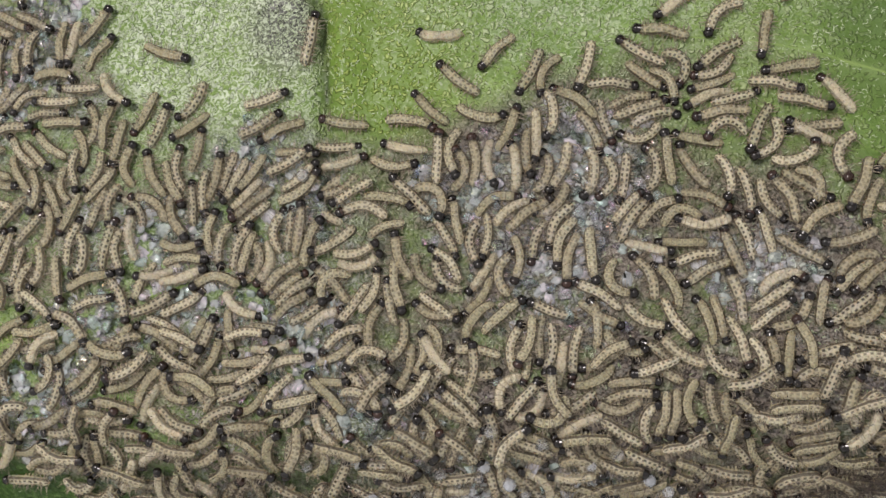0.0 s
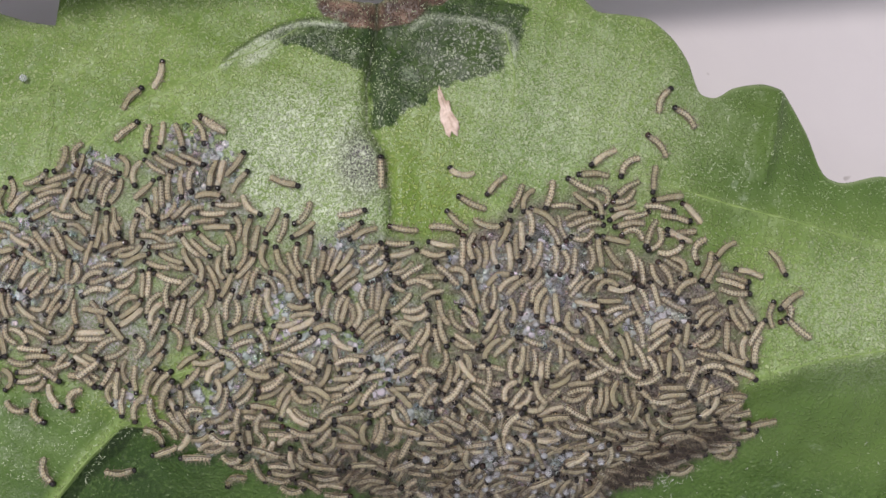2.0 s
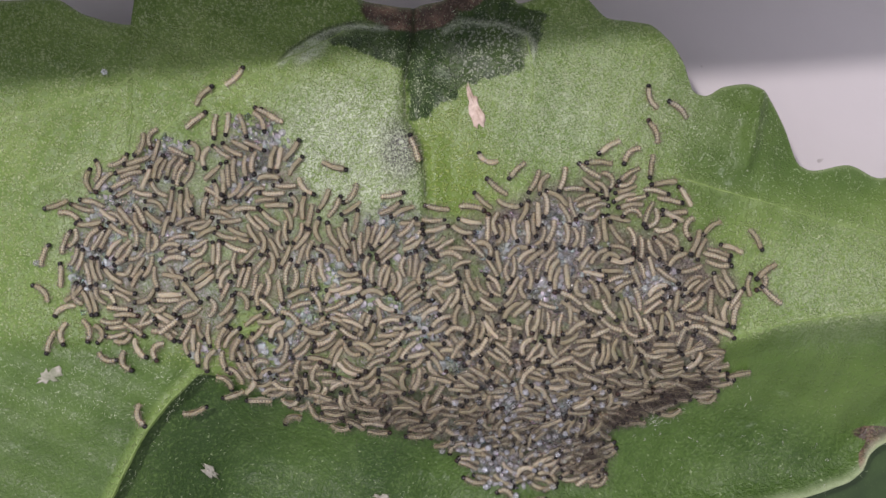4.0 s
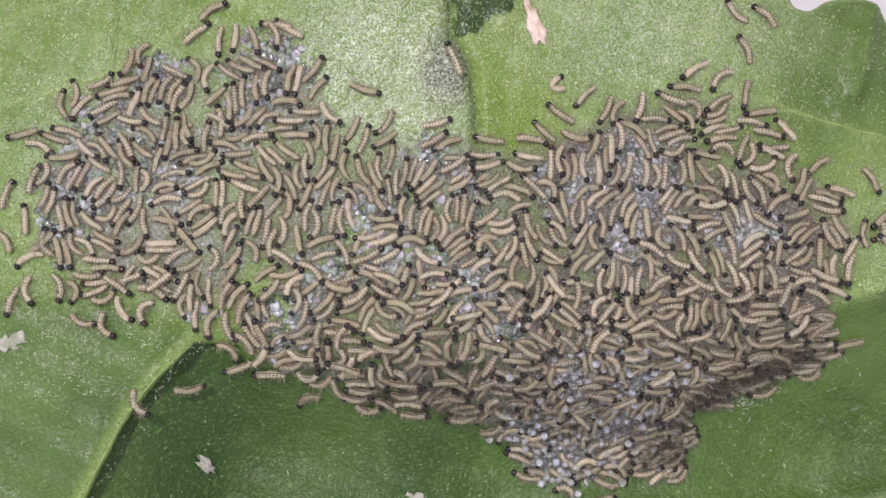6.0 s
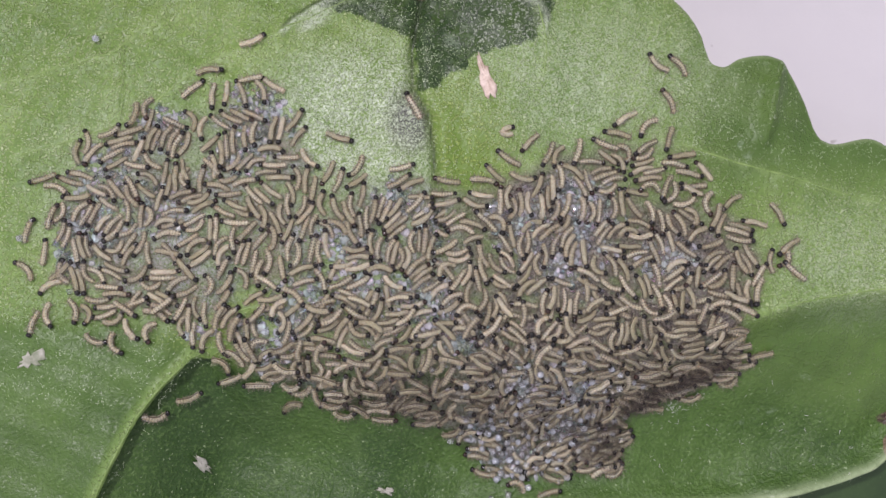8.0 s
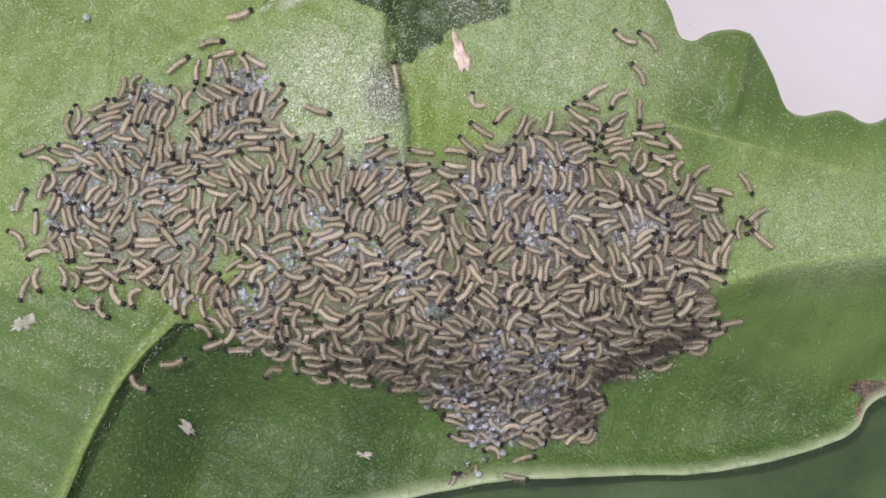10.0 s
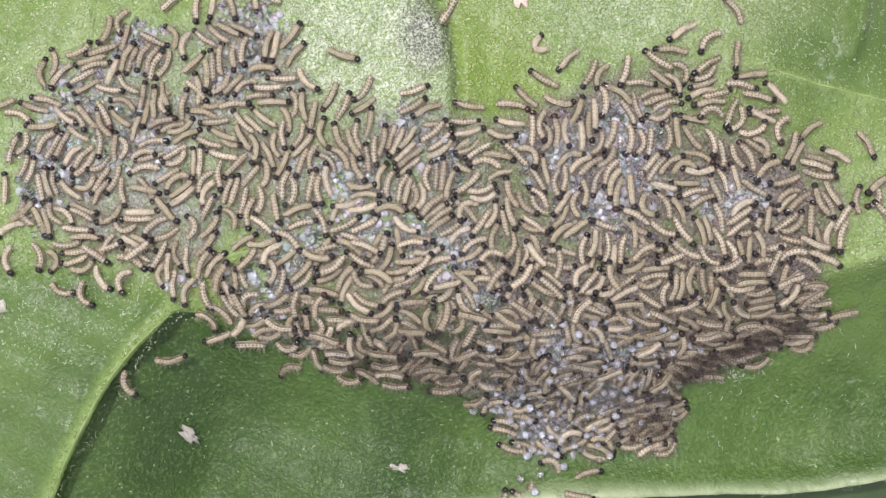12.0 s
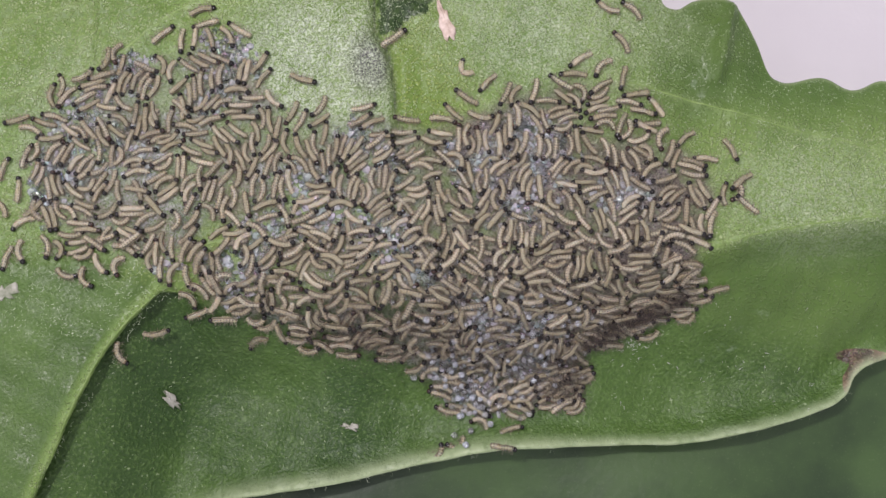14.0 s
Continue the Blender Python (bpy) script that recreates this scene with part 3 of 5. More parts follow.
def lower_leaf():
    xs = np.linspace(-20, 75, 140)
    top = [(-20, -24), (0, -16), (20, -13.5), (40, -9), (60, -11), (75, -20)]
    low = [(-20, -30), (0, -45), (25, -55), (50, -50), (75, -26)]
    root = new("lower_leaf")
    root.empty_display_size = 0.005

    def height(x, y):
        return 1.7 + 0.5 * np.sin(x * 0.2) * np.sin(y * 0.3)

    ob, *_ = blade("blade", xs, 60, top, low, height, UNDER, 0.4)
    ob.parent = root
    # a raised midrib along the blade
    verts, faces = [], []
    for i in range(40):
        x = -16 + 86 * i / 39
        y = -28 - 0.06 * x
        r = 0.55 - 0.009 * i
        for k in range(6):
            a = math.pi * k / 5
            verts.append((x * MM, (y + r * math.cos(a)) * MM, (float(height(x, y)) + 0.05 + 0.7 * r * math.sin(a)) * MM))
    for i in range(39):
        for k in range(5):
            a = i * 6 + k
            faces.append((a, a + 1, a + 7, a + 6))
    rib = new("midrib", mesh_from("midrib", verts, faces, RIB))
    rib.parent = root
    return tagged(root, "dark green leaf lying under the caterpillars' leaf on the table", "leaf")


table_top, big_leaf, second_leaf = table(), leaf(), lower_leaf()


# ---- caterpillars ----
def spine(bend, wave, n):
    """Points and headings along a body of unit length that curls by bend and snakes by wave, in degrees; middle at the origin, x towards the head."""
    s = np.linspace(0, 1, n)
    turn = radians(bend) * (s - 0.5) + radians(wave) * np.sin(s * 2 * math.pi)
    x, y = np.concatenate([[0], np.cumsum(np.cos(turn[:-1]) / (n - 1))]), np.concatenate([[0], np.cumsum(np.sin(turn[:-1]) / (n - 1))])
    return s, x - (x[0] + x[-1]) / 2, y - (y[0] + y[-1]) / 2, turn


def body_arrays(bend, wave, seed=0, length=2.16, wide=0.246, rings=40, sides=10):
    """Skin of one body: segment rings, a narrow neck, a tapering rump, a slightly uneven back and stubby prolegs."""
    pick = random.Random(seed)
    s, x, y, turn = spine(bend, wave, rings)
    p1, p2, hump = pick.uniform(0, 6), pick.uniform(0, 6), pick.uniform(0.0, 0.09)
    verts = []
    for i in range(rings):
        cap = min(1.0, math.sqrt(max(0.0, 1 - (1 - min(s[i], 0.12) / 0.12) ** 2)) * 0.95 + 0.05)
        front = 1 - 0.20 * ease((s[i] - 0.88) / 0.12)
        r = wide * cap * front * (0.90 + 0.13 * math.sin(s[i] * 2.6 + 0.2)) * (1 + 0.06 * (abs(math.sin(s[i] * 11 * math.pi)) - 0.5)) * (1 + 0.06 * math.sin(5 * s[i] + p1))
        lift = hump * (math.sin(s[i] * math.pi) ** 2 + 0.35 * math.sin(9 * s[i] + p2))
        for k in range(sides):
            a = 2 * math.pi * k / sides - math.pi / 2
            cx, cz = r * math.cos(a), 0.84 * r * math.sin(a)
            verts.append((x[i] * length - math.sin(turn[i]) * cx, y[i] * length + math.cos(turn[i]) * cx, cz + wide * 0.84 + lift))
    faces, face_uv = [], []
    for i in range(rings - 1):
        for k in range(sides):
            a, b = i * sides + k, i * sides + (k + 1) % sides
            faces.append((a, a + sides, b + sides, b))
            v0, v1 = k / sides, (k + 1) / sides
            face_uv += [(s[i], v0), (s[i + 1], v0), (s[i + 1], v1), (s[i], v1)]
    for i in (0, rings - 1):
        ring = list(range(i * sides, (i + 1) * sides))
        faces.append(tuple(ring[::-1] if i == 0 else ring))
        face_uv += [(s[i], 0.0)] * sides
    # stubby prolegs
    for f in (0.08, 0.34, 0.42, 0.50, 0.58):
        i = int(f * (rings - 1))
        for side in (-1, 1):
            cx, cy = x[i] * length - math.sin(turn[i]) * side * wide * 0.62, y[i] * length + math.cos(turn[i]) * side * wide * 0.62
            n0 = len(verts)
            for k in range(4):
                a = k * math.pi / 2
                verts.append((cx + 0.07 * math.cos(a), cy + 0.07 * math.sin(a), wide * 0.7))
            for k in range(4):
                a = k * math.pi / 2
                verts.append((cx + 0.05 * math.cos(a) - math.sin(turn[i]) * side * 0.06, cy + 0.05 * math.sin(a) + math.cos(turn[i]) * side * 0.06, 0.0))
            for k in range(4):
                faces.append((n0 + k, n0 + (k + 1) % 4, n0 + 4 + (k + 1) % 4, n0 + 4 + k))
                face_uv += [(f, 0.1)] * 4
            faces.append((n0 + 4, n0 + 5, n0 + 6, n0 + 7))
            face_uv += [(f, 0.1)] * 4
    tip = (x[-1] * length, y[-1] * length, wide * 0.92, turn[-1])
    return np.array(verts) * MM, faces, face_uv, tip


def head_arrays(tip, wide=0.240):
    """A round two-lobed head capsule at the front end, with a small snout."""
    tx, ty, tz, turn = tip
    verts, faces = [], []
    rows, cols = 7, 12
    for i in range(rows + 1):
        p = math.pi * i / rows
        for k in range(cols):
            a = 2 * math.pi * k / cols
            lx, ly, lz = math.cos(p), math.sin(p) * math.cos(a), math.sin(p) * math.sin(a)
            cleft = 1 - 0.10 * math.exp(-((ly / 0.25) ** 2)) * (lz > 0)
            px, py, pz = 0.80 * wide * lx + 0.10, wide * ly * cleft, 0.92 * wide * lz * cleft
            px += 0.05 * max(0.0, -lz) * max(0.0, lx)
            verts.append((tx + px * math.cos(turn) - py * math.sin(turn), ty + px * math.sin(turn) + py * math.cos(turn), tz + pz))
    for i in range(rows):
        for k in range(cols):
            a, b = i * cols + k, i * cols + (k + 1) % cols
            faces.append((a, a + cols, b + cols, b))
    return np.array(verts) * MM, faces


def shield_arrays(tip, wide=0.224):
    """The dark neck plate behind the head."""
    tx, ty, tz, turn = tip
    verts, faces = [], []
    for i in range(3):
        for k in range(7):
            a = radians(30 + 20 * k)
            px, py, pz = 0.03 - 0.055 * i, wide * (0.93 + 0.05 * i) * math.cos(a), wide * (0.93 + 0.05 * i) * math.sin(a)
            verts.append((tx + px * math.cos(turn) - py * math.sin(turn), ty + px * math.sin(turn) + py * math.cos(turn), tz + pz))
    for i in range(2):
        for k in range(6):
            a = i * 7 + k
            faces.append((a, a + 1, a + 8, a + 7))
    return np.array(verts) * MM, faces


def bristle_arrays(bend, wave, seed, length=2.16, wide=0.246):
    """Fine hairs that stand out from the back and flanks, in tufts on each segment."""
    pick = random.Random(seed + 50)
    s, x, y, turn = spine(bend, wave, 23)
    verts, faces = [], []
    for i in range(1, 22):
        for _ in range(3):
            a = radians(pick.uniform(-10, 190))
            out, up = math.cos(a), math.sin(a)
            long, lean = pick.uniform(0.20, 0.50), pick.uniform(-0.15, 0.15)
            c, q = math.cos(turn[i]), math.sin(turn[i])
            px, py = x[i] * length - q * out * wide * 0.9, y[i] * length + c * out * wide * 0.9
            pz = wide * 0.84 + 0.8 * wide * up
            ex, ey, ez = px - q * out * long + c * lean, py + c * out * long + q * lean, pz + up * long
            n0 = len(verts)
            verts += [(px + 0.02 * c, py + 0.02 * q, pz), (px - 0.02 * c, py - 0.02 * q, pz), (ex, ey, ez)]
            faces.append((n0, n0 + 1, n0 + 2))
    return np.array(verts) * MM, faces


SHAPES = [(b, w * 9) for b in (-130, -95, -65, -40, -20, 0, 20, 40, 65, 95, 130) for w in (-1, 1)]


def caterpillar(bend, wave, seed):
    """The meshes of one hatchling: body, head capsule and neck plate."""
    v, f, uv, tip = body_arrays(bend, wave, seed)
    me = mesh_from("body", v.tolist(), f, SKIN)
    me.uv_layers.new(name="UVMap").data.foreach_set("uv", np.array(uv, np.float32).ravel())
    hv, hf = head_arrays(tip)
    sv, sf = shield_arrays(tip)
    bv, bf = bristle_arrays(bend, wave, seed)
    return {"body": me, "head": mesh_from("head", hv.tolist(), hf, HEAD), "neck_plate": mesh_from("neck_plate", sv.tolist(), sf, HEAD),
            "bristles": mesh_from("bristles", bv.tolist(), bf, HAIR), "arrays": (v, f, uv, hv, hf, sv, sf, bv, bf), "shape": (bend, wave)}


PROTOS = [caterpillar(b, w, n) for n, (b, w) in enumerate(SHAPES)]


def nearest_shape(bend, pick):
    """The number of a pattern that curls about as far as that."""
    best = min(range(0, len(SHAPES), 2), key=lambda n: abs(SHAPES[n][0] - bend))
    return best + pick.randrange(2)


def set_down(proto, m, size=1.0):
    """One caterpillar as a thing with its parts, at the pose m."""
    root = new("caterpillar")
    root.empty_display_size = 0.001
    root.matrix_basis = m @ Matrix.Diagonal((size, size, size, 1))
    for name in ("body", "head", "neck_plate", "bristles"):
        ob = new(name, proto["body" if name == "body" else name])
        ob.parent = root
    curl = abs(proto["shape"][0])
    look_word = "curled" if curl > 80 else "bent" if curl > 30 else "nearly straight"
    return tagged(root, look_word + " translucent olive cream caterpillar with dark bars and black head", "caterpillar", "caterpillar colony")


def footing(x, y, heading, lift=0.0, pitch=0.0):
    """A pose on the leaf's skin, x towards the head; heading in degrees, lift in millimetres."""
    up = skin_normal(x, y)
    ahead = Vector((math.cos(radians(heading)), math.sin(radians(heading)), 0))
    ahead = (ahead - up * ahead.dot(up)).normalized()
    side = up.cross(ahead)
    m = Matrix((ahead, side, up)).transposed().to_4x4()
    m = m @ Matrix.Rotation(radians(-pitch), 4, "Y")
    m.translation = Vector((x, y, float(leaf_z(x, y)) + lift)) * MM
    return m


# middle x, y, heading of the head and curl of the body, in millimetres and degrees
PACK_A = [
    (6.2, 10.8, 145, 6), (8.0, 12.3, -135, 6), (-9.3, 9.7, -117, -6), (-8.5, 8.8, 67, 6), (-6.8, 8.9, -146, -6), (-7.0, 10.3, -120, -89),
    (-6.5, 7.6, 53, -9), (-5.3, 6.2, 82, 9), (-3.2, 10.0, 16, -6), (-3.4, 8.8, 31, -6), (-2.2, 8.6, -155, 6), (-3.6, 6.9, -161, 9),
    (-1.9, 6.9, 61, 6), (0.9, 8.9, 171, -9), (-9.8, 6.8, 100, -57), (-8.6, 4.7, 147, 70), (-7.5, 6.1, -66, -6), (-2.2, 3.5, 99, -64),
    (-5.8, 3.6, 83, -33), (0.6, 6.9, 3, 9),
]
PACK_B = [
    (4.9, 9.4, 134, -9), (3.9, 8.9, 14, -67), (3.8, 7.7, 169, 6), (3.0, 7.0, -25, 44), (6.2, 6.6, 21, 81), (7.2, 9.4, -16, 87),
    (9.6, 11.3, -107, -6), (10.5, 11.1, -113, 54), (11.9, 11.3, -111, -6), (8.6, 8.3, 64, -6), (10.2, 9.3, -74, -102), (12.1, 8.2, -56, -66),
    (9.2, 7.4, -78, 59), (9.7, 6.3, 33, 118), (8.7, 4.6, 39, -111), (10.4, 5.0, -127, -131), (2.8, 5.1, -18, -70), (5.1, 5.2, -58, -116),
    (12.1, 6.3, -84, -96), (12.9, 5.5, -100, -89), (7.5, 5.2, 12, -78),
]
PACK_C = [
    (15.5, 13.0, 173, -6), (16.3, 14.4, -149, 9), (18.3, 13.6, -138, 54), (14.6, 12.2, 168, 6), (16.2, 11.1, -92, -116), (17.8, 11.8, -152, -9),
    (19.9, 12.6, -104, -20), (21.1, 11.1, -169, -26), (20.2, 10.3, -12, -6), (22.9, 9.8, 130, 44), (21.9, 8.2, 129, 6), (15.0, 9.0, 12, -104),
    (18.1, 9.1, 180, 6), (18.1, 8.3, 146, 229), (14.4, 8.3, -158, -109), (14.7, 6.7, 99, 122), (23.3, 7.1, -107, 87), (20.0, 7.9, -111, -108),
    (21.0, 7.2, 9, 147),
]
PACK_D = [
    (17.9, 6.0, -96, -106), (18.9, 5.4, -76, -70), (20.6, 5.1, 127, 25), (21.4, 5.8, -113, -141), (14.0, 4.3, 48, -6), (16.3, 3.9, -9, -181),
    (14.7, 1.8, 85, 49), (15.6, 1.3, 125, 91), (16.7, 2.5, -147, 9), (17.5, 1.8, -145, -9), (21.1, 3.0, -29, -25), (22.0, 4.3, -134, 43),
    (23.2, 3.5, -163, -57), (20.5, 1.0, 43, -176), (23.8, 1.6, 158, 145), (23.3, 0.7, 19, 143), (24.2, 5.2, -128, 69), (13.7, 1.7, -57, 125),
]
PACK_E = [
    (-11.3, 1.3, 24, -9), (-10.8, -0.1, 20, -9), (-6.7, 1.4, 17, 6), (-8.3, 0.1, 23, -6), (-6.5, 0.2, 33, 62), (-4.9, 3.1, -81, 94),
    (-3.8, 2.3, -40, -86), (-2.5, 2.4, -79, -78), (-1.6, 1.7, -128, 6), (0.6, 3.0, -146, -73), (-1.4, -0.1, -5, -6), (-1.1, -1.9, 16, 6),
    (-4.4, -0.6, -94, 50), (-6.9, -2.2, -173, -6), (0.5, 1.0, -136, 119),
]
PACK_F = [
    (2.5, 1.0, 87, 33), (2.7, -0.6, 69, -52), (3.6, 1.3, -76, 6), (5.9, 1.7, 139, -131), (7.6, 1.9, -126, -52), (8.7, 1.9, 53, -85),
    (8.3, -0.0, 40, -42), (12.4, -0.5, 91, 53), (3.7, -1.3, -120, -79), (5.1, -1.6, -107, -81), (7.3, -1.7, -180, -6), (10.2, -1.0, -86, -6),
    (5.4, 0.3, -166, -72), (7.4, -0.4, -126, 86), (1.8, 2.2, 16, 66), (12.2, 2.4, -61, 38),
]
PACK_G = [
    (-9.3, -2.8, -123, 32), (-6.5, -3.5, -67, 86), (-4.2, -3.3, -27, -6), (-4.7, -4.8, 7, -94), (-7.3, -5.1, -38, 22), (-9.5, -5.6, 4, 6),
    (-5.3, -5.8, -139, -47), (-5.6, -7.0, -163, 6), (-2.2, -6.4, 98, -150), (-0.6, -5.9, -85, -155), (-2.0, -3.8, -126, -6), (-0.9, -4.3, -128, -115),
    (-0.1, -6.9, 31, 130),
]
PACK_H = [
    (2.2, -4.1, 2, -162), (2.6, -2.8, -46, 94), (6.3, -4.0, 17, -6), (7.2, -2.6, -20, 75), (4.7, -5.3, 41, 110), (4.9, -5.6, 134, -107),
    (8.5, -3.5, -100, 86), (11.6, -4.7, -148, 6), (9.7, -5.7, 163, 40), (3.5, -6.1, 169, 99), (11.6, -6.4, 22, -99), (5.4, -5.7, -80, -130),
    (12.5, -2.8, -160, -109), (10.6, -4.1, -138, -171),
]
PACK_L = [
    (-21.1, 16.9, 36, 24), (-19.2, 16.4, -86, 6), (-18.1, 16.6, -104, -6), (-16.7, 16.4, -72, -6), (-15.3, 16.3, -60, -43), (-14.0, 17.2, 148, -6),
    (-12.3, 14.0, 52, -9), (-11.9, 12.6, 53, -9), (-17.6, 14.0, 158, -55), (-19.9, 13.6, -110, 71), (-16.4, 12.7, -46, 9), (-14.2, 11.6, 3, -94),
    (-14.1, 13.5, -104, -6), (-23.2, 12.8, -131, 26), (-15.6, 13.1, -113, 97), (-19.4, 12.1, 34, 44), (-19.1, 10.1, -19, 6), (-13.8, 10.0, 166, -6),
    (-12.7, 10.9, 179, -6), (-16.3, 8.8, 10, -6), (-14.0, 8.0, 165, -9), (-12.7, 7.9, -39, -80), (-11.3, 8.8, 101, 6),
]
PACK_M = [
    (-17.6, 7.7, -169, 6), (-16.9, 6.6, 160, -6), (-18.0, 6.3, 165, -6), (-20.7, 7.2, -155, -6), (-21.8, 8.0, 17, 6), (-21.8, 9.8, -42, -6),
    (-16.9, 5.1, 145, -6), (-15.3, 6.6, -56, 79), (-13.2, 5.8, -77, 62), (-20.6, 5.4, -111, -83), (-23.0, 5.1, -25, -115), (-14.1, 4.0, 124, 132),
    (-20.3, 3.4, -138, 114), (-22.7, 2.8, -61, -56), (-18.1, 2.6, -110, 80), (-14.3, 2.2, -71, -65), (-18.1, -1.2, 50, 6), (-15.4, -1.1, 32, -9),
    (-13.8, -1.9, -179, 6), (-14.1, 0.1, -46, 6), (-22.5, -0.8, -59, 6), (-21.7, 0.2, -106, 82), (-16.4, 0.7, 116, 84),
]
PACK_N = [
    (-19.5, -0.0, 86, 138), (-18.0, 0.2, 53, 107), (-12.0, 2.7, -84, -126), (-21.2, -3.3, -95, 95), (-20.3, -4.1, -92, 6), (-17.5, -2.8, 26, -13),
    (-15.3, -3.4, 108, -40), (-16.8, -3.5, -125, 90), (-17.9, -4.7, -88, 106), (-14.5, -4.9, -147, 144), (-15.8, -6.9, 53, -6), (-13.0, -5.2, -147, 6),
    (-11.2, -5.1, -150, 89), (-18.3, -6.6, -53, -101), (-11.3, -3.1, -132, -71), (-13.3, -3.2, -57, -88), (17.6, -3.5, 100, -55), (15.9, -4.1, -84, 6),
    (14.7, -4.5, 121, -208), (13.8, -0.9, -19, 129),
]
PACK_O = [
    (19.9, -1.6, 88, 6), (20.1, -3.9, 177, -6), (22.0, -5.8, 167, 6), (24.0, -4.6, -137, -110), (24.9, -5.7, -170, 151), (23.5, -1.7, -161, 160),
    (22.2, -1.5, -175, 34), (21.5, -2.6, 151, 140), (18.4, -4.2, -79, 100), (17.9, -2.0, -21, 65), (23.8, -3.7, -110, 92), (21.0, -4.0, 18, -64),
]
STRAYS = [
    (-8.5, 12.7, -18, -6), (-33.6, 9.3, -163, 6), (-28.1, 13.2, 19, 87), (-30.2, 12.3, 64, 58), (-32.6, -2.2, -89, 64), (-34.8, 1.2, 131, 66),
    (-26.9, -4.7, -67, 99), (-28.6, -4.3, -17, 79), (-19.5, -4.5, -116, 64), (-12.5, -10.1, -134, 90), (-4.7, -11.2, 4, 6), (-15.3, -8.2, -169, 6),
    (-21.4, -9.3, -5, 20), (25.3, 7.1, -144, 28), (29.0, 6.1, -61, -6), (27.0, 5.2, 164, 6), (30.0, 3.2, -145, 6), (30.2, 1.0, 142, 6),
    (28.1, 1.8, 105, -52), (29.2, 2.4, -103, -116),
]
RIM = [
    (25.9, -2.0, -24, -52), (26.2, -0.8, -64, 79), (25.9, -5.2, -169, 6), (28.2, -6.0, -158, 77), (22.5, -9.2, -167, -55), (19.0, -9.7, -169, 6),
    (-17.7, -7.6, -148, -31), (-17.0, -5.9, 133, 125), (-9.0, -10.0, -14, 62), (-6.7, -10.4, 136, 94), (-2.2, -10.6, 29, -116), (-11.5, -8.4, -146, -101),
    (-29.6, -2.4, -65, -114), (-32.5, 0.3, -142, 95), (-32.4, 6.3, -144, -87), (-30.2, 9.4, 163, -6), (-30.5, 7.5, 162, -58), (-31.5, 1.4, 150, -96),
    (-24.7, 15.3, -105, 112), (-26.2, 14.8, -105, -112), (-29.8, 3.8, 154, -74),
]
WEST = [
    (-30.6, 11.5, 121, -65), (-31.2, 9.0, 156, -6), (-32.5, 8.2, -25, -30), (-28.9, 8.6, -35, 64), (-28.0, 8.1, -48, -53), (-30.3, 6.4, 40, -42),
    (-25.0, 6.0, 101, 116), (-26.7, 12.1, 6, -6), (-25.6, 10.4, -3, -6), (-24.6, 9.3, 164, 53), (-24.8, 8.1, 143, -76), (-34.4, 4.6, 72, -57),
    (-33.2, 2.8, 90, 35), (-31.7, 1.5, 46, 6), (-28.6, 2.7, 133, 6), (-30.5, 0.7, -90, -6), (-29.5, 1.2, 90, -62), (-27.4, 3.6, -140, -181),
    (-25.1, 3.7, -82, -27), (-27.3, 1.5, -35, 67), (-25.3, 1.1, -139, -60), (-24.5, 2.7, -74, 6), (-24.2, 0.3, 176, -176),
]
WEST_LOW = [
    (-25.3, -1.3, -103, 57), (-33.7, -3.0, -112, 6), (-30.8, -2.0, -69, -57), (-28.6, -0.9, -14, 82), (-27.1, -0.5, -6, -6), (-27.2, -2.5, 72, 106),
    (-28.1, -2.3, -174, -63), (-25.7, -3.5, -56, 81), (-23.8, -3.9, -115, 175),
]
SOUTH = [
    (-12.6, -8.3, -36, 139), (-10.5, -9.2, -66, 9), (-10.3, -6.9, -49, -118), (-12.2, -6.8, -81, 127), (-9.3, -8.3, -9, 6), (-7.8, -6.9, -118, 100),
    (-6.7, -8.2, -72, 122), (-8.7, -9.1, 21, -93), (-8.1, -10.5, -21, 104), (-5.4, -9.9, -172, 6), (-3.6, -8.3, -127, 131), (-0.8, -10.6, -166, 118),
    (-5.7, -8.1, -77, -152), (-3.4, -7.0, -45, -144), (-0.3, -8.4, -87, 94),
]
SOUTH_MID = [
    (3.0, -7.0, 2, 6), (6.8, -7.3, 10, -6), (9.8, -9.3, 41, -99), (6.0, -10.9, 172, -6), (6.1, -11.8, -172, 71), (7.5, -13.1, -171, -119),
    (2.0, -8.7, -45, 81), (4.5, -8.7, 166, -84), (1.3, -10.7, -51, 93), (3.2, -10.3, -9, -130), (4.7, -8.7, -44, 78), (2.7, -13.0, -146, 102),
]
EAST_LOW = [
    (25.3, -4.4, -144, 125), (16.7, -3.7, -87, 75), (19.8, -6.2, -86, -88), (20.5, -6.9, -88, 85), (17.8, -8.6, 160, -9), (18.8, -8.1, -21, 6),
    (22.1, -5.8, -161, 55), (23.6, -7.5, -175, 121), (21.5, -7.8, 168, 120), (25.5, -7.1, -158, -147),
]
EAST_RIM = [
    (26.4, -6.9, 19, 108), (21.0, -8.7, 6, 98), (22.1, -6.9, 14, 87), (18.0, -10.0, -6, 90), (16.4, -10.3, -52, 81), (19.6, -7.8, 7, -85),
    (24.0, -6.0, 7, 83), (16.1, -13.7, -19, 94), (14.9, -15.1, -30, 110), (13.8, -14.1, 25, 107), (11.6, -16.0, -18, -90), (15.7, -15.3, 33, 102),
    (9.1, -15.7, 24, -106), (11.0, -14.5, -17, -70), (16.8, -8.8, -15, 92),
]
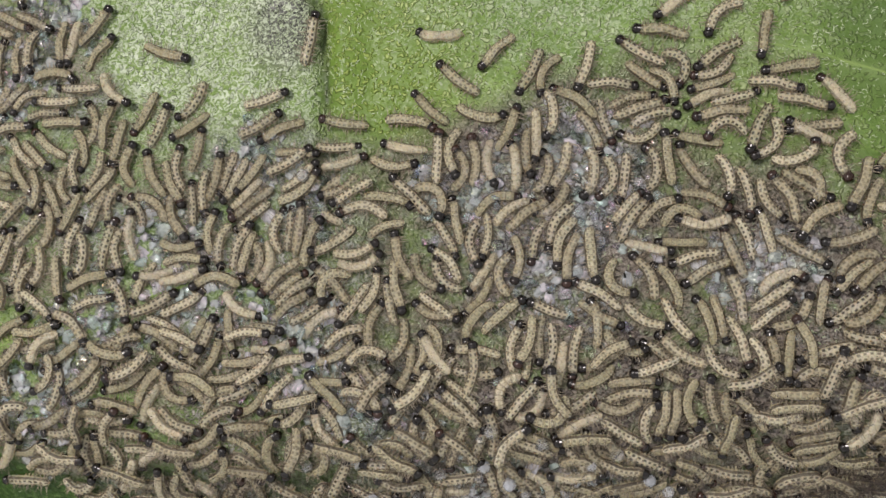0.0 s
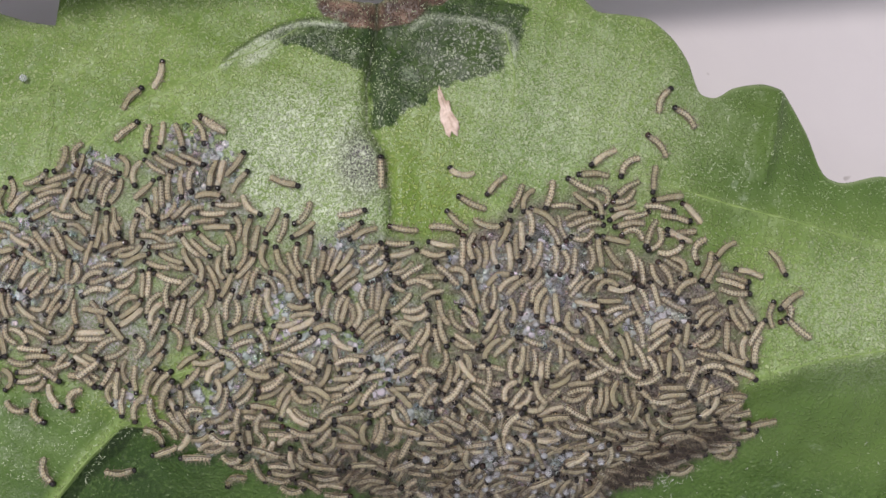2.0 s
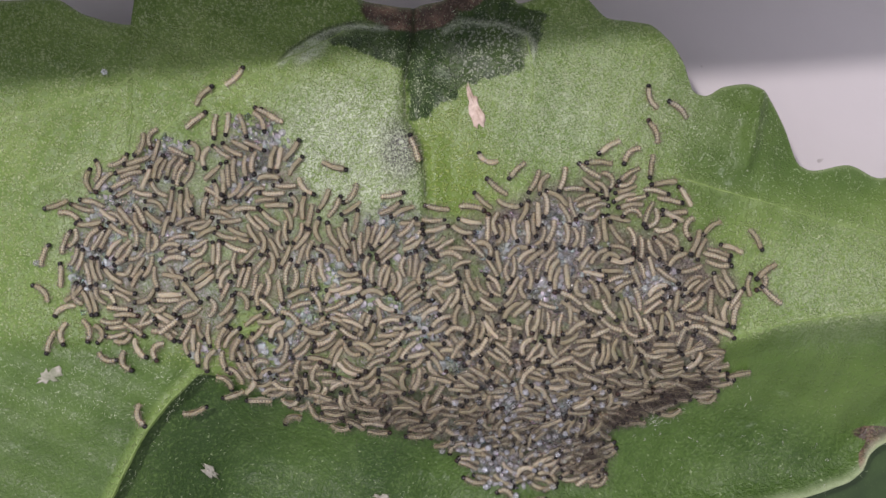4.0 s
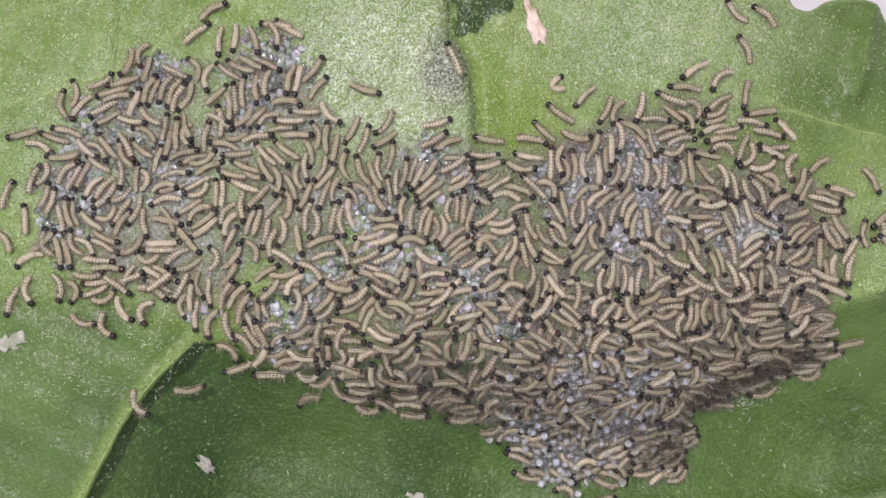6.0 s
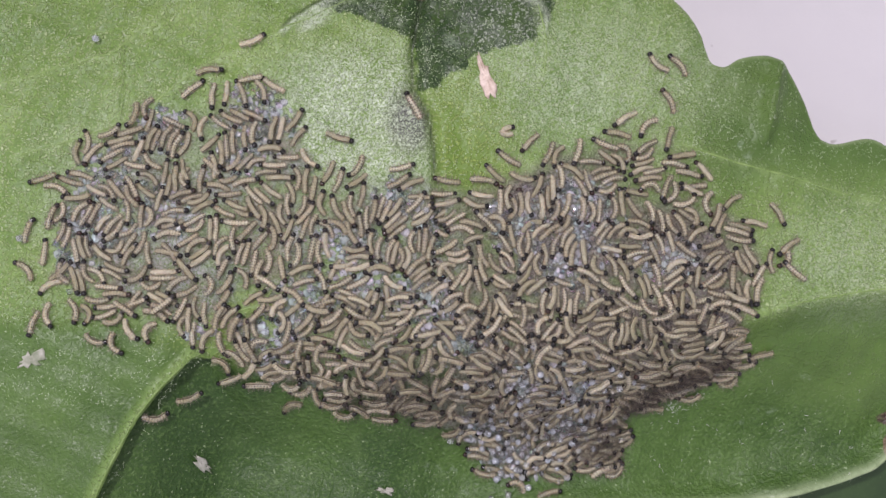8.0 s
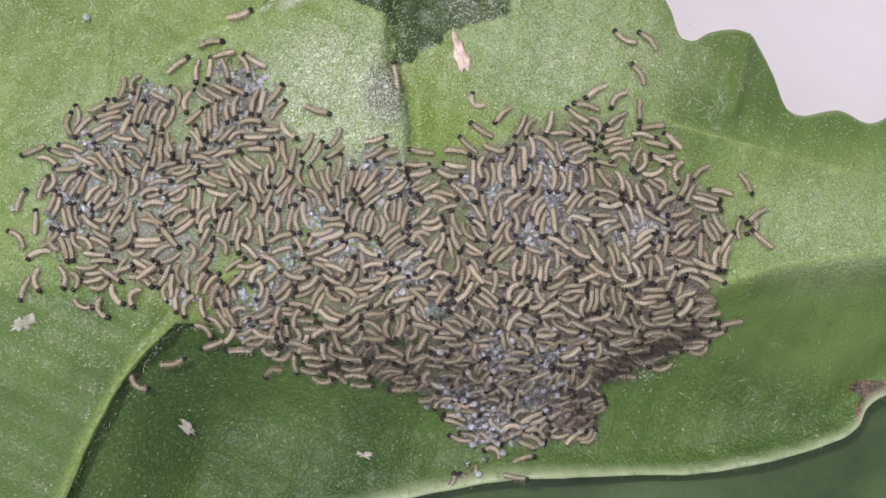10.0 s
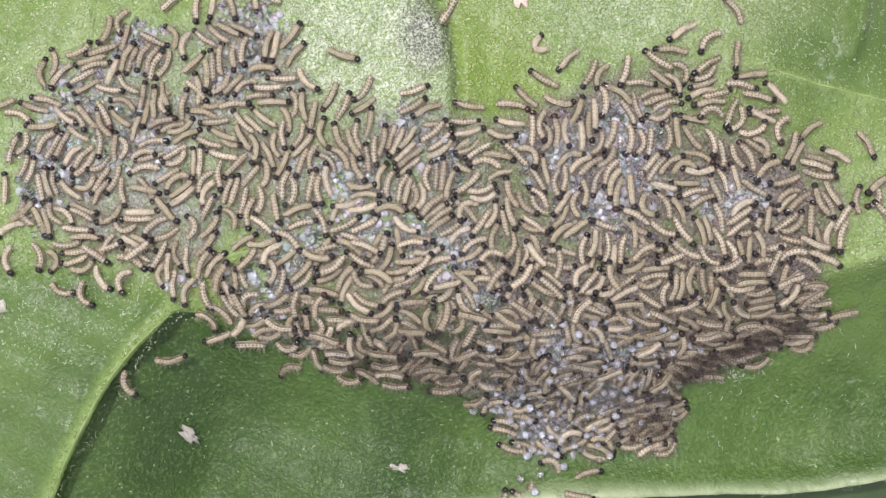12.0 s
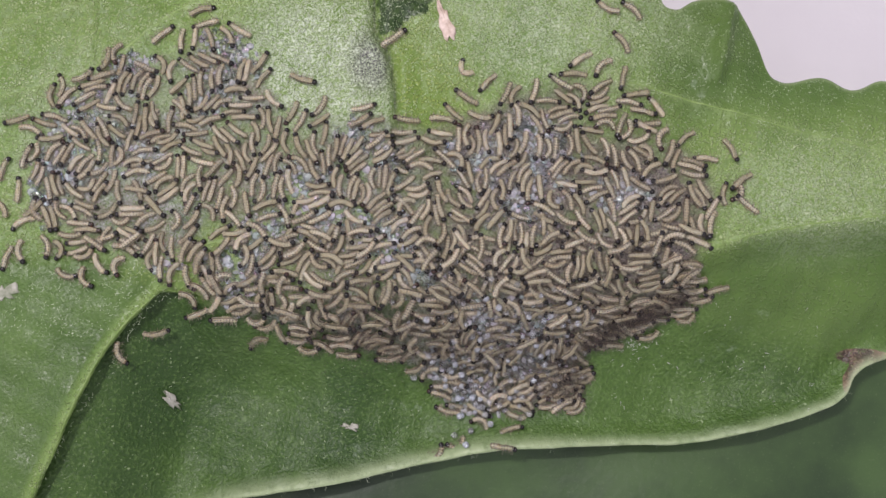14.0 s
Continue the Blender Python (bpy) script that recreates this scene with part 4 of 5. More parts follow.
FOOT = [
    (4.4, -16.4, -178, -20), (3.7, -15.0, 165, 6), (10.0, -18.3, 18, -77), (9.1, -19.7, -10, -12), (3.0, -20.0, 31, 116), (5.0, -19.2, -151, -142),
    (7.2, -17.8, 147, 125), (9.9, -14.1, -159, 100), (15.1, -16.2, 36, -62), (7.8, -15.1, -30, 107), (13.3, -15.2, -160, -97), (8.8, -12.3, 47, -131),
    (13.0, -10.9, -118, 126),
]
rng = random.Random(7)
taken = []          # sample points of those already lying


def samples(x, y, a, length=2.2):
    c, s = math.cos(radians(a)) * length / 2, math.sin(radians(a)) * length / 2
    return [(x + c * f, y + s * f) for f in (-0.9, -0.3, 0.35, 1.0)]


placed = []         # x, y, heading, shape, size, lift, pitch, own
for x, y, a, bend in PACK_A + PACK_B + PACK_C + PACK_D + PACK_E + PACK_F + PACK_G + PACK_H + PACK_L + PACK_M + PACK_N + PACK_O + STRAYS + RIM + WEST + WEST_LOW + SOUTH + SOUTH_MID + EAST_LOW + EAST_RIM + FOOT:
    placed.append((x, y, a, nearest_shape(bend, rng), rng.uniform(0.95, 1.08), (rng.uniform(-0.06, 0.16) if x < 0 and y > -4 else rng.uniform(0.10, 0.36)) if within(x, y, COLONY) else 0.0, rng.uniform(-2, 4), True))
    taken += samples(x, y, a)

# those crammed along the lower edge and on its dark knot
for n in range(34):
    t = rng.random()
    x, y = (16.6 + 9.6 * t, -10.7 + 4.4 * t + rng.uniform(-0.2, 0.9)) if n < 20 else (rng.gauss(14.7, 1.2), rng.gauss(-14.2, 0.8))
    a = rng.gauss(24, 40) + rng.choice((0, 180))
    placed.append((x, y, a, nearest_shape(rng.gauss(0, 50), rng), rng.uniform(0.92, 1.05), 0.1, rng.uniform(-4, 8), False))
    taken += samples(x, y, a)

cells = {}


def cell_add(layer, pts):
    for p in pts:
        cells.setdefault((layer, int(p[0] // 1), int(p[1] // 1)), []).append(p)


def crowded(layer, pts, gap):
    for px, py in pts:
        cx, cy = int(px // 1), int(py // 1)
        for i in (cx - 1, cx, cx + 1):
            for j in (cy - 1, cy, cy + 1):
                for qx, qy in cells.get((layer, i, j), ()):
                    if (px - qx) ** 2 + (py - qy) ** 2 < gap * gap:
                        return True
    return False


cell_add(0, taken)
# thin places in the crowd where the leaf shows
BARE = [(-11, 1.5, 4.5, 3.4), (-9, 8.5, 3.0, 2.4), (-17, -1.5, 3.0, 2.0), (-11, -3.0, 4.0, 1.6), (-27, 9.5, 2.5, 2.0), (-20, 12, 2, 2), (6.5, -13.8, 3.4, 4.2), (11.8, -9.8, 3.2, 2.3), (10.5, -13.2, 3.0, 2.6)]
for layer, wanted, tries, gap, top in ((0, 520, 80000, 0.37, 99), (0, 130, 30000, 0.32, -3.5), (1, 70, 16000, 0.75, -1.0)):
    got = 0
    for _ in range(tries):
        if got >= wanted:
            break
        x, y = rng.uniform(-34, 29), rng.uniform(-18, 18)
        if not within(x, y, COLONY) or y > top or (layer == 1 and y < -12):
            continue
        thin = max(max(0.0, 1.3 - math.hypot((x - cx) / rx, (y - cy) / ry)) for cx, cy, rx, ry in BARE)
        if y < -6 and thin > 0.95:
            continue
        nest = max(max(0.0, 1.1 - math.hypot(x - cx, y - cy) / (1.1 * r)) for cx, cy, r in NESTS)
        if rng.random() < max(thin, nest * (1.0 if layer else 0.75)):
            continue
        swirl = 70 * math.sin(x * 0.21 + 0.9 * math.sin(y * 0.33)) + 60 * math.cos(y * 0.27 - 0.4 * x * 0.3)
        a = swirl + rng.gauss(0, 34 if y > -3 else 75) + (180 if rng.random() < 0.45 else 0)
        pts = samples(x, y, a)
        room = 1.5 if y > 0 and -20 < x < 26 else 0.3
        if not all(within(px, py + room, COLONY) and within(px, py - 0.3, COLONY) for px, py in pts) or crowded(layer, pts, gap):
            continue
        cell_add(layer, pts)
        got += 1
        lift = (rng.uniform(-0.14, -0.03) if y > -5 else rng.uniform(-0.06, 0.10)) if layer == 0 else rng.uniform(0.30, 0.45)
        placed.append((x, y, a, nearest_shape(rng.gauss(0, 38), rng), rng.uniform(0.92, 1.1), lift, rng.uniform(-4, 5), False))


def settle(rows, room=0.48, rounds=70):
    """Shoves neighbours apart until they lie side by side, each held loosely to where it was."""
    home = np.array([(r[0], r[1]) for r in rows])
    aim = np.radians([r[2] for r in rows])
    local = []
    for r in rows:
        _, lx, ly, _ = spine(*SHAPES[r[3]], 9)
        lx, ly = lx[1:] * 2.35 * r[4], ly[1:] * 2.35 * r[4]
        local.append(np.stack([lx, ly], -1))
    local = np.array(local)
    pos, ang = home.copy(), aim.copy()
    near = np.hypot(*(home[:, None] - home[None]).transpose(2, 0, 1)) < 3.8
    i, j = np.nonzero(np.triu(near, 1))
    for _ in range(rounds):
        c, q = np.cos(ang)[:, None], np.sin(ang)[:, None]
        arm = np.stack([local[..., 0] * c - local[..., 1] * q, local[..., 0] * q + local[..., 1] * c], -1)
        pts = pos[:, None] + arm
        gap = pts[i][:, :, None] - pts[j][:, None]
        far = np.maximum(np.hypot(gap[..., 0], gap[..., 1]), 0.02)
        push = gap / far[..., None] * np.maximum(0, room - far)[..., None]
        shove, twist = np.zeros_like(pos), np.zeros(len(pos))
        for who, arms, f in ((i, arm[i], push.sum(2)), (j, arm[j], -push.sum(1))):
            np.add.at(shove, who, f.sum(1))
            np.add.at(twist, who, (arms[..., 0] * f[..., 1] - arms[..., 1] * f[..., 0]).sum(1))
        step = 0.10 * shove
        size = np.maximum(np.hypot(step[:, 0], step[:, 1]), 1e-9)
        # the egg patches stay mostly clear
        for cx, cy, reach in NESTS:
            away = pos - (cx, cy)
            far = np.maximum(np.hypot(away[:, 0], away[:, 1]), 0.05)
            pos += 0.05 * away / far[:, None] * np.maximum(0, 0.85 * reach - far)[:, None]
        pos += step * np.minimum(1, 0.12 / size)[:, None] + 0.04 * (home - pos)
        ang += np.clip(0.10 * twist, -0.08, 0.08) + 0.015 * (aim - ang)
        # close neighbours turn alongside each other
        lean = 0.028 * np.sin(2 * (ang[j] - ang[i])) * (np.hypot(*(pos[i] - pos[j]).T) < 1.15)
        np.add.at(ang, i, lean)
        np.add.at(ang, j, -lean)
    return [(float(p[0]), float(p[1]), math.degrees(a), *r[3:]) for p, a, r in zip(pos, ang, rows)]


lying, upper_ones = [r for r in placed if r[5] <= 0.28 or r[7]], [r for r in placed if r[5] > 0.28 and not r[7]]
placed = [(*r[:5], rng.uniform(-0.05, 0.06) + (0.0 if r[7] else -0.04), *r[6:]) for r in settle(lying)] + settle(upper_ones, 0.6)

# those on top of the crowd and in its middle stand as things of their own, the rest are one heap
rank = sorted(range(len(placed)), key=lambda i: (not placed[i][7], -placed[i][5], abs(placed[i][0] - 4) + abs(placed[i][1] - 3)))
own = set(rank[:292])
crawlers, heap = [], []
for i, (x, y, a, shape, size, lift, pitch, _) in enumerate(placed):
    m = footing(x, y, a, lift, pitch)
    if i in own:
        crawlers.append((set_down(PROTOS[shape], m, size), (x, y, a, lift, pitch)))
    else:
        heap.append((shape, m @ Matrix.Diagonal((size, size, size, 1))))


def crowd(rows):
    """The rest of the colony, joined."""
    verts, faces, uvs, mats, base = [], [], [], [], 0
    for shape, m in rows:
        v, f, uv, hv, hf, sv, sf, bv, bf = PROTOS[shape]["arrays"]
        r, t = np.array(m.to_3x3()), np.array(m.translation)
        for pv, pf, pu, slot in ((v, f, uv, 0), (hv, hf, None, 1), (sv, sf, None, 1), (bv, bf, None, 2)):
            verts.append(pv @ r.T + t)
            faces += [tuple(base + k for k in q) for q in pf]
            uvs += pu if pu else [(0.0, 0.0)] * sum(len(q) for q in pf)
            mats += [slot] * len(pf)
            base += len(pv)
    me = mesh_from("caterpillar_crowd", np.concatenate(verts).tolist(), faces, SKIN_MASS)
    me.materials.append(HEAD_MASS)
    me.materials.append(HAIR)
    me.polygons.foreach_set("material_index", np.array(mats, np.int32))
    me.uv_layers.new(name="UVMap").data.foreach_set("uv", np.array(uvs, np.float32).ravel())
    return tagged(new("caterpillar_crowd", me), "crowd of olive cream caterpillars with black heads on the leaf", "caterpillars", kind="stuff")


crowd(heap)


# ---- egg shells, beads, down, fuzz, scars ----
def domes(name, spots, material, label, category, round_part=0.5):
    """Many small round shells resting on the leaf: x, y, radius, lift."""
    rows, cols = 5, 9
    unit, quads = [], []
    for i in range(rows + 1):
        p = math.pi * (0.999 if round_part == 1 else 0.62) * i / rows
        for k in range(cols):
            q = 2 * math.pi * k / cols
            unit.append((math.sin(p) * math.cos(q), math.sin(p) * math.sin(q), math.cos(p)))
    for i in range(rows):
        for k in range(cols):
            a, b = i * cols + k, i * cols + (k + 1) % cols
            quads.append((a, a + cols, b + cols, b))
    unit = np.array(unit)
    flat = np.array([1.0, 1.0, 1.0 if round_part == 1 else 0.38])
    ground = leaf_z(np.array([p[0] for p in spots]), np.array([p[1] for p in spots]))
    pick = np.random.default_rng(len(spots))
    noise_rows, tilts = pick.normal(0, 0.6, (len(spots), len(unit), 1)), pick.normal(0, 0.4, (len(spots), 3)) * (1, 1, 0)
    verts, faces = [], []
    for n, (x, y, r, lift) in enumerate(spots):
        shape = unit * flat * r
        if round_part < 1:
            dent = noise_rows[n]
            shape = shape * (1 + 0.36 * dent) + np.array([0, 0, 1]) * (shape @ tilts[n])[:, None]
        verts.append((shape + (x, y, float(ground[n]) + lift)) * MM)
        faces += [tuple(n * len(unit) + k for k in q) for q in quads]
    ob = new(name, mesh_from(name, np.concatenate(verts).tolist(), faces, material))
    return tagged(ob, label, category, kind="stuff")


shells = []
for _ in range(30000):
    cx, cy, r = rng.choice(NESTS)
    x, y = rng.gauss(cx, r * 0.62), rng.gauss(cy, r * 0.55)
    if len(shells) < 1700 and within(x, y, COLONY) and not crowded(5, [(x, y)], 0.36):
        cell_add(5, [(x, y)])
        shells.append((x, y, rng.uniform(0.22, 0.40), rng.uniform(-0.10, 0.05)))
domes("egg_shells", shells, EGG, "whitish hatched egg shells with a pearly sheen under the caterpillars", "egg shells")

beads = []
for _ in range(1500):
    x, y = rng.gauss(8.5, 3.6), rng.gauss(-13.0, 3.2)
    if len(beads) < 120 and within(x, y, COLONY) and not crowded(6, [(x, y)], 0.56):
        cell_add(6, [(x, y)])
        beads.append((x, y, rng.uniform(0.25, 0.36), rng.uniform(0.3, 0.7)))
BEADS = [(4.0, -12.0), (4.6, -12.9), (7.7, -12.0), (8.8, -12.1), (7.4, -9.3), (7.7, -9.9), (5.1, -14.5), (7.2, -16.2), (7.7, -16.9), (5.4, -17.0), (4.9, -18.7), (5.9, -19.5), (8.2, -17.7), (12.8, -8.6), (13.6, -9.0), (13.3, -11.3), (11.9, -9.9), (4.8, -10.9), (-1.0, 6.3), (6.4, -18.3)]
for x, y in BEADS + [(-29.5, 21.4), (-35.1, 4.0)]:
    beads.append((x, y, 0.33, 0.45))
domes("clear_beads", beads, BEAD, "clear shiny unhatched eggs like beads of glass", "eggs", 1)


def strands(name, count, where, material, label, category, long, wide, rise, seed, lift=0.0):
    """Many fine curved hairs rooted on the leaf."""
    pick = np.random.default_rng(seed)
    x, y = where(pick, count)
    z = leaf_z(x, y)
    n = len(x)
    z = z + pick.uniform(0, 1, n) * lift
    a = pick.uniform(0, 2 * math.pi, n)
    curl = pick.normal(0, 0.9, n)
    length = pick.uniform(0.6, 1.3, n) * long
    verts = np.zeros((n, 3, 2, 3))
    px, py, pz = x.copy(), y.copy(), z.copy() - 0.01
    for i in range(3):
        half = wide * (1 - 0.4 * i) / 2
        verts[:, i, 0] = np.stack([px - np.sin(a) * half, py + np.cos(a) * half, pz], -1)
        verts[:, i, 1] = np.stack([px + np.sin(a) * half, py - np.cos(a) * half, pz], -1)
        px, py, pz = px + np.cos(a) * length / 2, py + np.sin(a) * length / 2, pz + rise * length * (0.7 - 0.4 * i)
        a = a + curl
    base = (np.arange(n) * 6)[:, None]
    quads = np.concatenate([base + np.array([[0, 1, 3, 2]]), base + np.array([[2, 3, 5, 4]])], 0)
    ob = new(name, mesh_from(name, (verts.reshape(-1, 3) * MM).tolist(), quads.tolist(), material))
    return tagged(ob, label, category, kind="stuff")


def on_upper(pick, count):
    x, y = pick.uniform(-40, 46, count), pick.uniform(-10, 30, count)
    keep = (y < edge(TOP, x) - 0.2) & (off_line(x, y, RIDGE) < 0.5) & (pick.uniform(0, 1, count) < 0.35 + 0.65 * np.maximum(spot(x, y, -4, 15, 7, 8), spot(x, y, 14, 17, 12, 8)))
    return x[keep], y[keep]


def on_lower(pick, count):
    x, y = pick.uniform(-36, 46, count), pick.uniform(-26, 4, count)
    keep = (y > edge(LOW, x) + 0.2) & (off_line(x, y, RIDGE) > 0)
    return x[keep], y[keep]


def on_fringe(pick, count):
    t = pick.uniform(0, 1, count)
    x = 16.6 + 9.2 * t + pick.normal(0, 0.4, count)
    y = -10.8 + 4.4 * t + pick.normal(0, 0.36, count)
    clump = pick.uniform(0, 1, count) < 0.11
    south = pick.uniform(0, 1, count) < 0.50
    x = np.where(south, pick.uniform(-9, 17, count), x)
    y = np.where(south, -9.6 - 0.13 * (x + 6) + pick.normal(0, 1.1, count), y)
    x = np.where(clump, 14.8 + pick.normal(0, 1.15, count), x)
    y = np.where(clump, -14.4 + pick.normal(0, 0.8, count) + 0.15 * (x - 14.6), y)
    return x, y


def on_low_crowd(pick, count):
    x = pick.uniform(-8, 24, count)
    y = -8.5 - 0.1 * np.abs(x - 6) + pick.normal(0, 2.4, count)
    keep = inside(x, y, COLONY)
    return x[keep], y[keep]


def on_lint(pick, count):
    near = pick.uniform(0, 1, count) < 0.55
    return (np.where(near, 21.5 + pick.normal(0, 0.8, count), pick.uniform(16, 38, count)),
            np.where(near, -10.6 + pick.normal(0, 0.5, count) + 0.4 * pick.normal(0, 1, count), pick.uniform(-16.5, -7, count)))


def on_rim(pick, count):
    x = pick.uniform(-12, 43, count)
    y = edge(LOW, x) + 0.02
    left = pick.uniform(0, 1, count) < 0.3
    t = pick.uniform(0, 1, count)
    return np.where(left, -20.6 - 9 * t ** 0.8, x), np.where(left, -6.1 - 15 * t, y)


strands("leaf_down", 60000, on_upper, DOWN, "short pale down on the upper leaf blade", "leaf hairs", 0.20, 0.05, 0.25, 11)
strands("leaf_bristle", 1100, on_lower, DOWN, "sparse pale bristles on the lower lobe", "leaf hairs", 0.22, 0.03, 0.4, 12)
strands("brown_fuzz", 4200, on_fringe, FUZZ, "brown moth fuzz along the colony's edge", "fuzz", 0.95, 0.022, 0.85, 13, 0.75)
strands("brown_fuzz", 1600, on_low_crowd, FUZZ, "brown moth fuzz strewn over the lower caterpillars", "fuzz", 0.9, 0.026, 0.5, 16, 0.85)
strands("lint_fibres", 110, on_lint, LINT, "whitish lint fibres on the lower lobe beside the colony", "lint", 0.38, 0.04, 0.3, 15)
strands("margin_hairs", 130, on_rim, DOWN, "fine pale hairs along the leaf's margin and fold", "leaf hairs", 0.5, 0.022, 0.15, 14)


def crust(name, x, y, long, wide, turn, material, label, category, seed, thick=0.22, least=0.65):
    """A ragged dry flake lying on the leaf."""
    pick = random.Random(seed)
    bm = bmesh.new()
    n, rings = 22, 4
    prev = None
    mid = bm.verts.new((0, 0, 0))
    ragged = [pick.uniform(least, 1.2) for _ in range(n)]
    grid = []
    for r in range(1, rings + 1):
        row = []
        for k in range(n):
            a = 2 * math.pi * k / n
            f = r / rings * (ragged[k] if r > 1 else 1)
            row.append(bm.verts.new((long / 2 * f * math.cos(a), wide / 2 * f * math.sin(a) * (1 + 0.45 * math.cos(a)), 0)))
        grid.append(row)
    for k in range(n):
        bm.faces.new((mid, grid[0][k], grid[0][(k + 1) % n]))
        for r in range(rings - 1):
            bm.faces.new((grid[r][k], grid[r + 1][k], grid[r + 1][(k + 1) % n], grid[r][(k + 1) % n]))
    c, s = math.cos(radians(turn)), math.sin(radians(turn))
    for v in bm.verts:
        px, py = x + v.co.x * c - v.co.y * s, y + v.co.x * s + v.co.y * c
        v.co = Vector((px, py, float(leaf_z(px, py)) + 0.06 + pick.uniform(0.0, thick))) * MM
    me = bpy.data.meshes.new(name)
    bm.to_mesh(me)
    bm.free()
    me.materials.append(material)
    me.polygons.foreach_set("use_smooth", np.ones(len(me.polygons), bool))
    ob = new(name, me)
    mod = ob.modifiers.new("thickness", "SOLIDIFY")
    mod.thickness, mod.offset = 0.12 * MM, -1
    return tagged(ob, label, category)


crust("dry_husk", 4.2, 17.9, 4.3, 1.15, -72, HUSK, "pinkish dry husk flake stuck beside the vein", "husk", 3)
crust("pale_scar", -20.6, -15.4, 3.0, 0.9, -50, SCAB, "pale dry scar on the dark lower lobe", "scar", 4, 0.12, 0.25)
crust("pale_scar", -4.6, -17.9, 1.7, 0.7, -8, SCAB, "small pale dry scar on the dark lower lobe", "scar", 5, 0.12, 0.25)
crust("pale_scar", -34.0, -6.1, 2.6, 1.6, 30, SCAB, "pale chalky scar beside the fold", "scar", 6, 0.08, 0.25)


# ---- the phone that films: its body shades the far edge of the leaf ----
def phone():
    root = new("phone")
    bm = bmesh.new()
    bmesh.ops.create_cube(bm, size=1.0)
    bmesh.ops.scale(bm, vec=(0.17, 0.08, 0.008), verts=bm.verts[:])
    bmesh.ops.bevel(bm, geom=bm.edges[:], offset=0.002, segments=3, affect="EDGES")
    part("phone_body", bm, PHONE, root)
    return tagged(root, "black phone held over the leaf while filming", "phone")


filming_phone = phone()
PHONE_Z = 0.040


def phone_pose(shade_y):
    """Where the phone hangs so that its shade begins at that line on the leaf, in millimetres."""
    near = (LAMP.z - PHONE_Z) / (LAMP.z - (BASE + 1.0) * MM)
    return pose(-0.018, LAMP.y + (shade_y * MM - LAMP.y) * near + 0.0395, PHONE_Z, 0, 0, 4)


# ---- what moves ----
def wanderer(bend, size=1.05):
    return set_down(PROTOS[nearest_shape(bend, rng)], footing(0, 20, 0), size)


def steps(rows):
    """Rows of seconds, x, y and heading on the leaf as poses, held to the clip's ends."""
    rows = [(0.0, *rows[0][1:])] * (rows[0][0] > 0) + list(rows) + [(14.0, *rows[-1][1:])] * (rows[-1][0] < 14)
    return [(t, footing(x, y, a)) for t, x, y, a in rows]


scout, follower, straggler = wanderer(20), wanderer(-20), wanderer(-20)
pale_one, neighbour, edge_one = wanderer(-40), wanderer(20), wanderer(20)
vein_walker, fold_walker = wanderer(-20, 1.15), wanderer(65)


def curler():
    """A caterpillar that opens and closes like a hook: two jointed halves."""
    root = new("caterpillar")
    root.empty_display_size = 0.001
    for name, back in (("rear_body", True), ("front_body", False)):
        v, f, uv, tip = body_arrays(-58, 0, 5 + back, length=1.12, rings=24)
        shift = np.array([tip[0] - 0.09, tip[1], 0.0]) * MM if back else np.array([-tip[0] + 0.09, tip[1], 0.0]) * MM
        half = radians(29 if back else -29)
        c, s = math.cos(half), math.sin(half)
        v = v - shift
        v = v @ np.array([[c, -s, 0], [s, c, 0], [0, 0, 1]]).T
        me = mesh_from(name, v.tolist(), f, SKIN_PALE)
        me.uv_layers.new(name="UVMap").data.foreach_set("uv", np.array(uv, np.float32).ravel())
        ob = new(name, me)
        ob.parent = root
        if not back:
            e = np.array([tip[0], tip[1], tip[2]]) - shift / MM
            e = np.array([[c, -s, 0], [s, c, 0], [0, 0, 1]]) @ e
            hv, hf = head_arrays((e[0], e[1], e[2], tip[3] + half))
            head = new("head", mesh_from("head", hv.tolist(), hf, HEAD))
            head.parent = ob
            front = ob
    return tagged(root, "pale curling caterpillar alone on the lime green field", "caterpillar", "caterpillar colony"), front


curl_root, curl_front = curler()


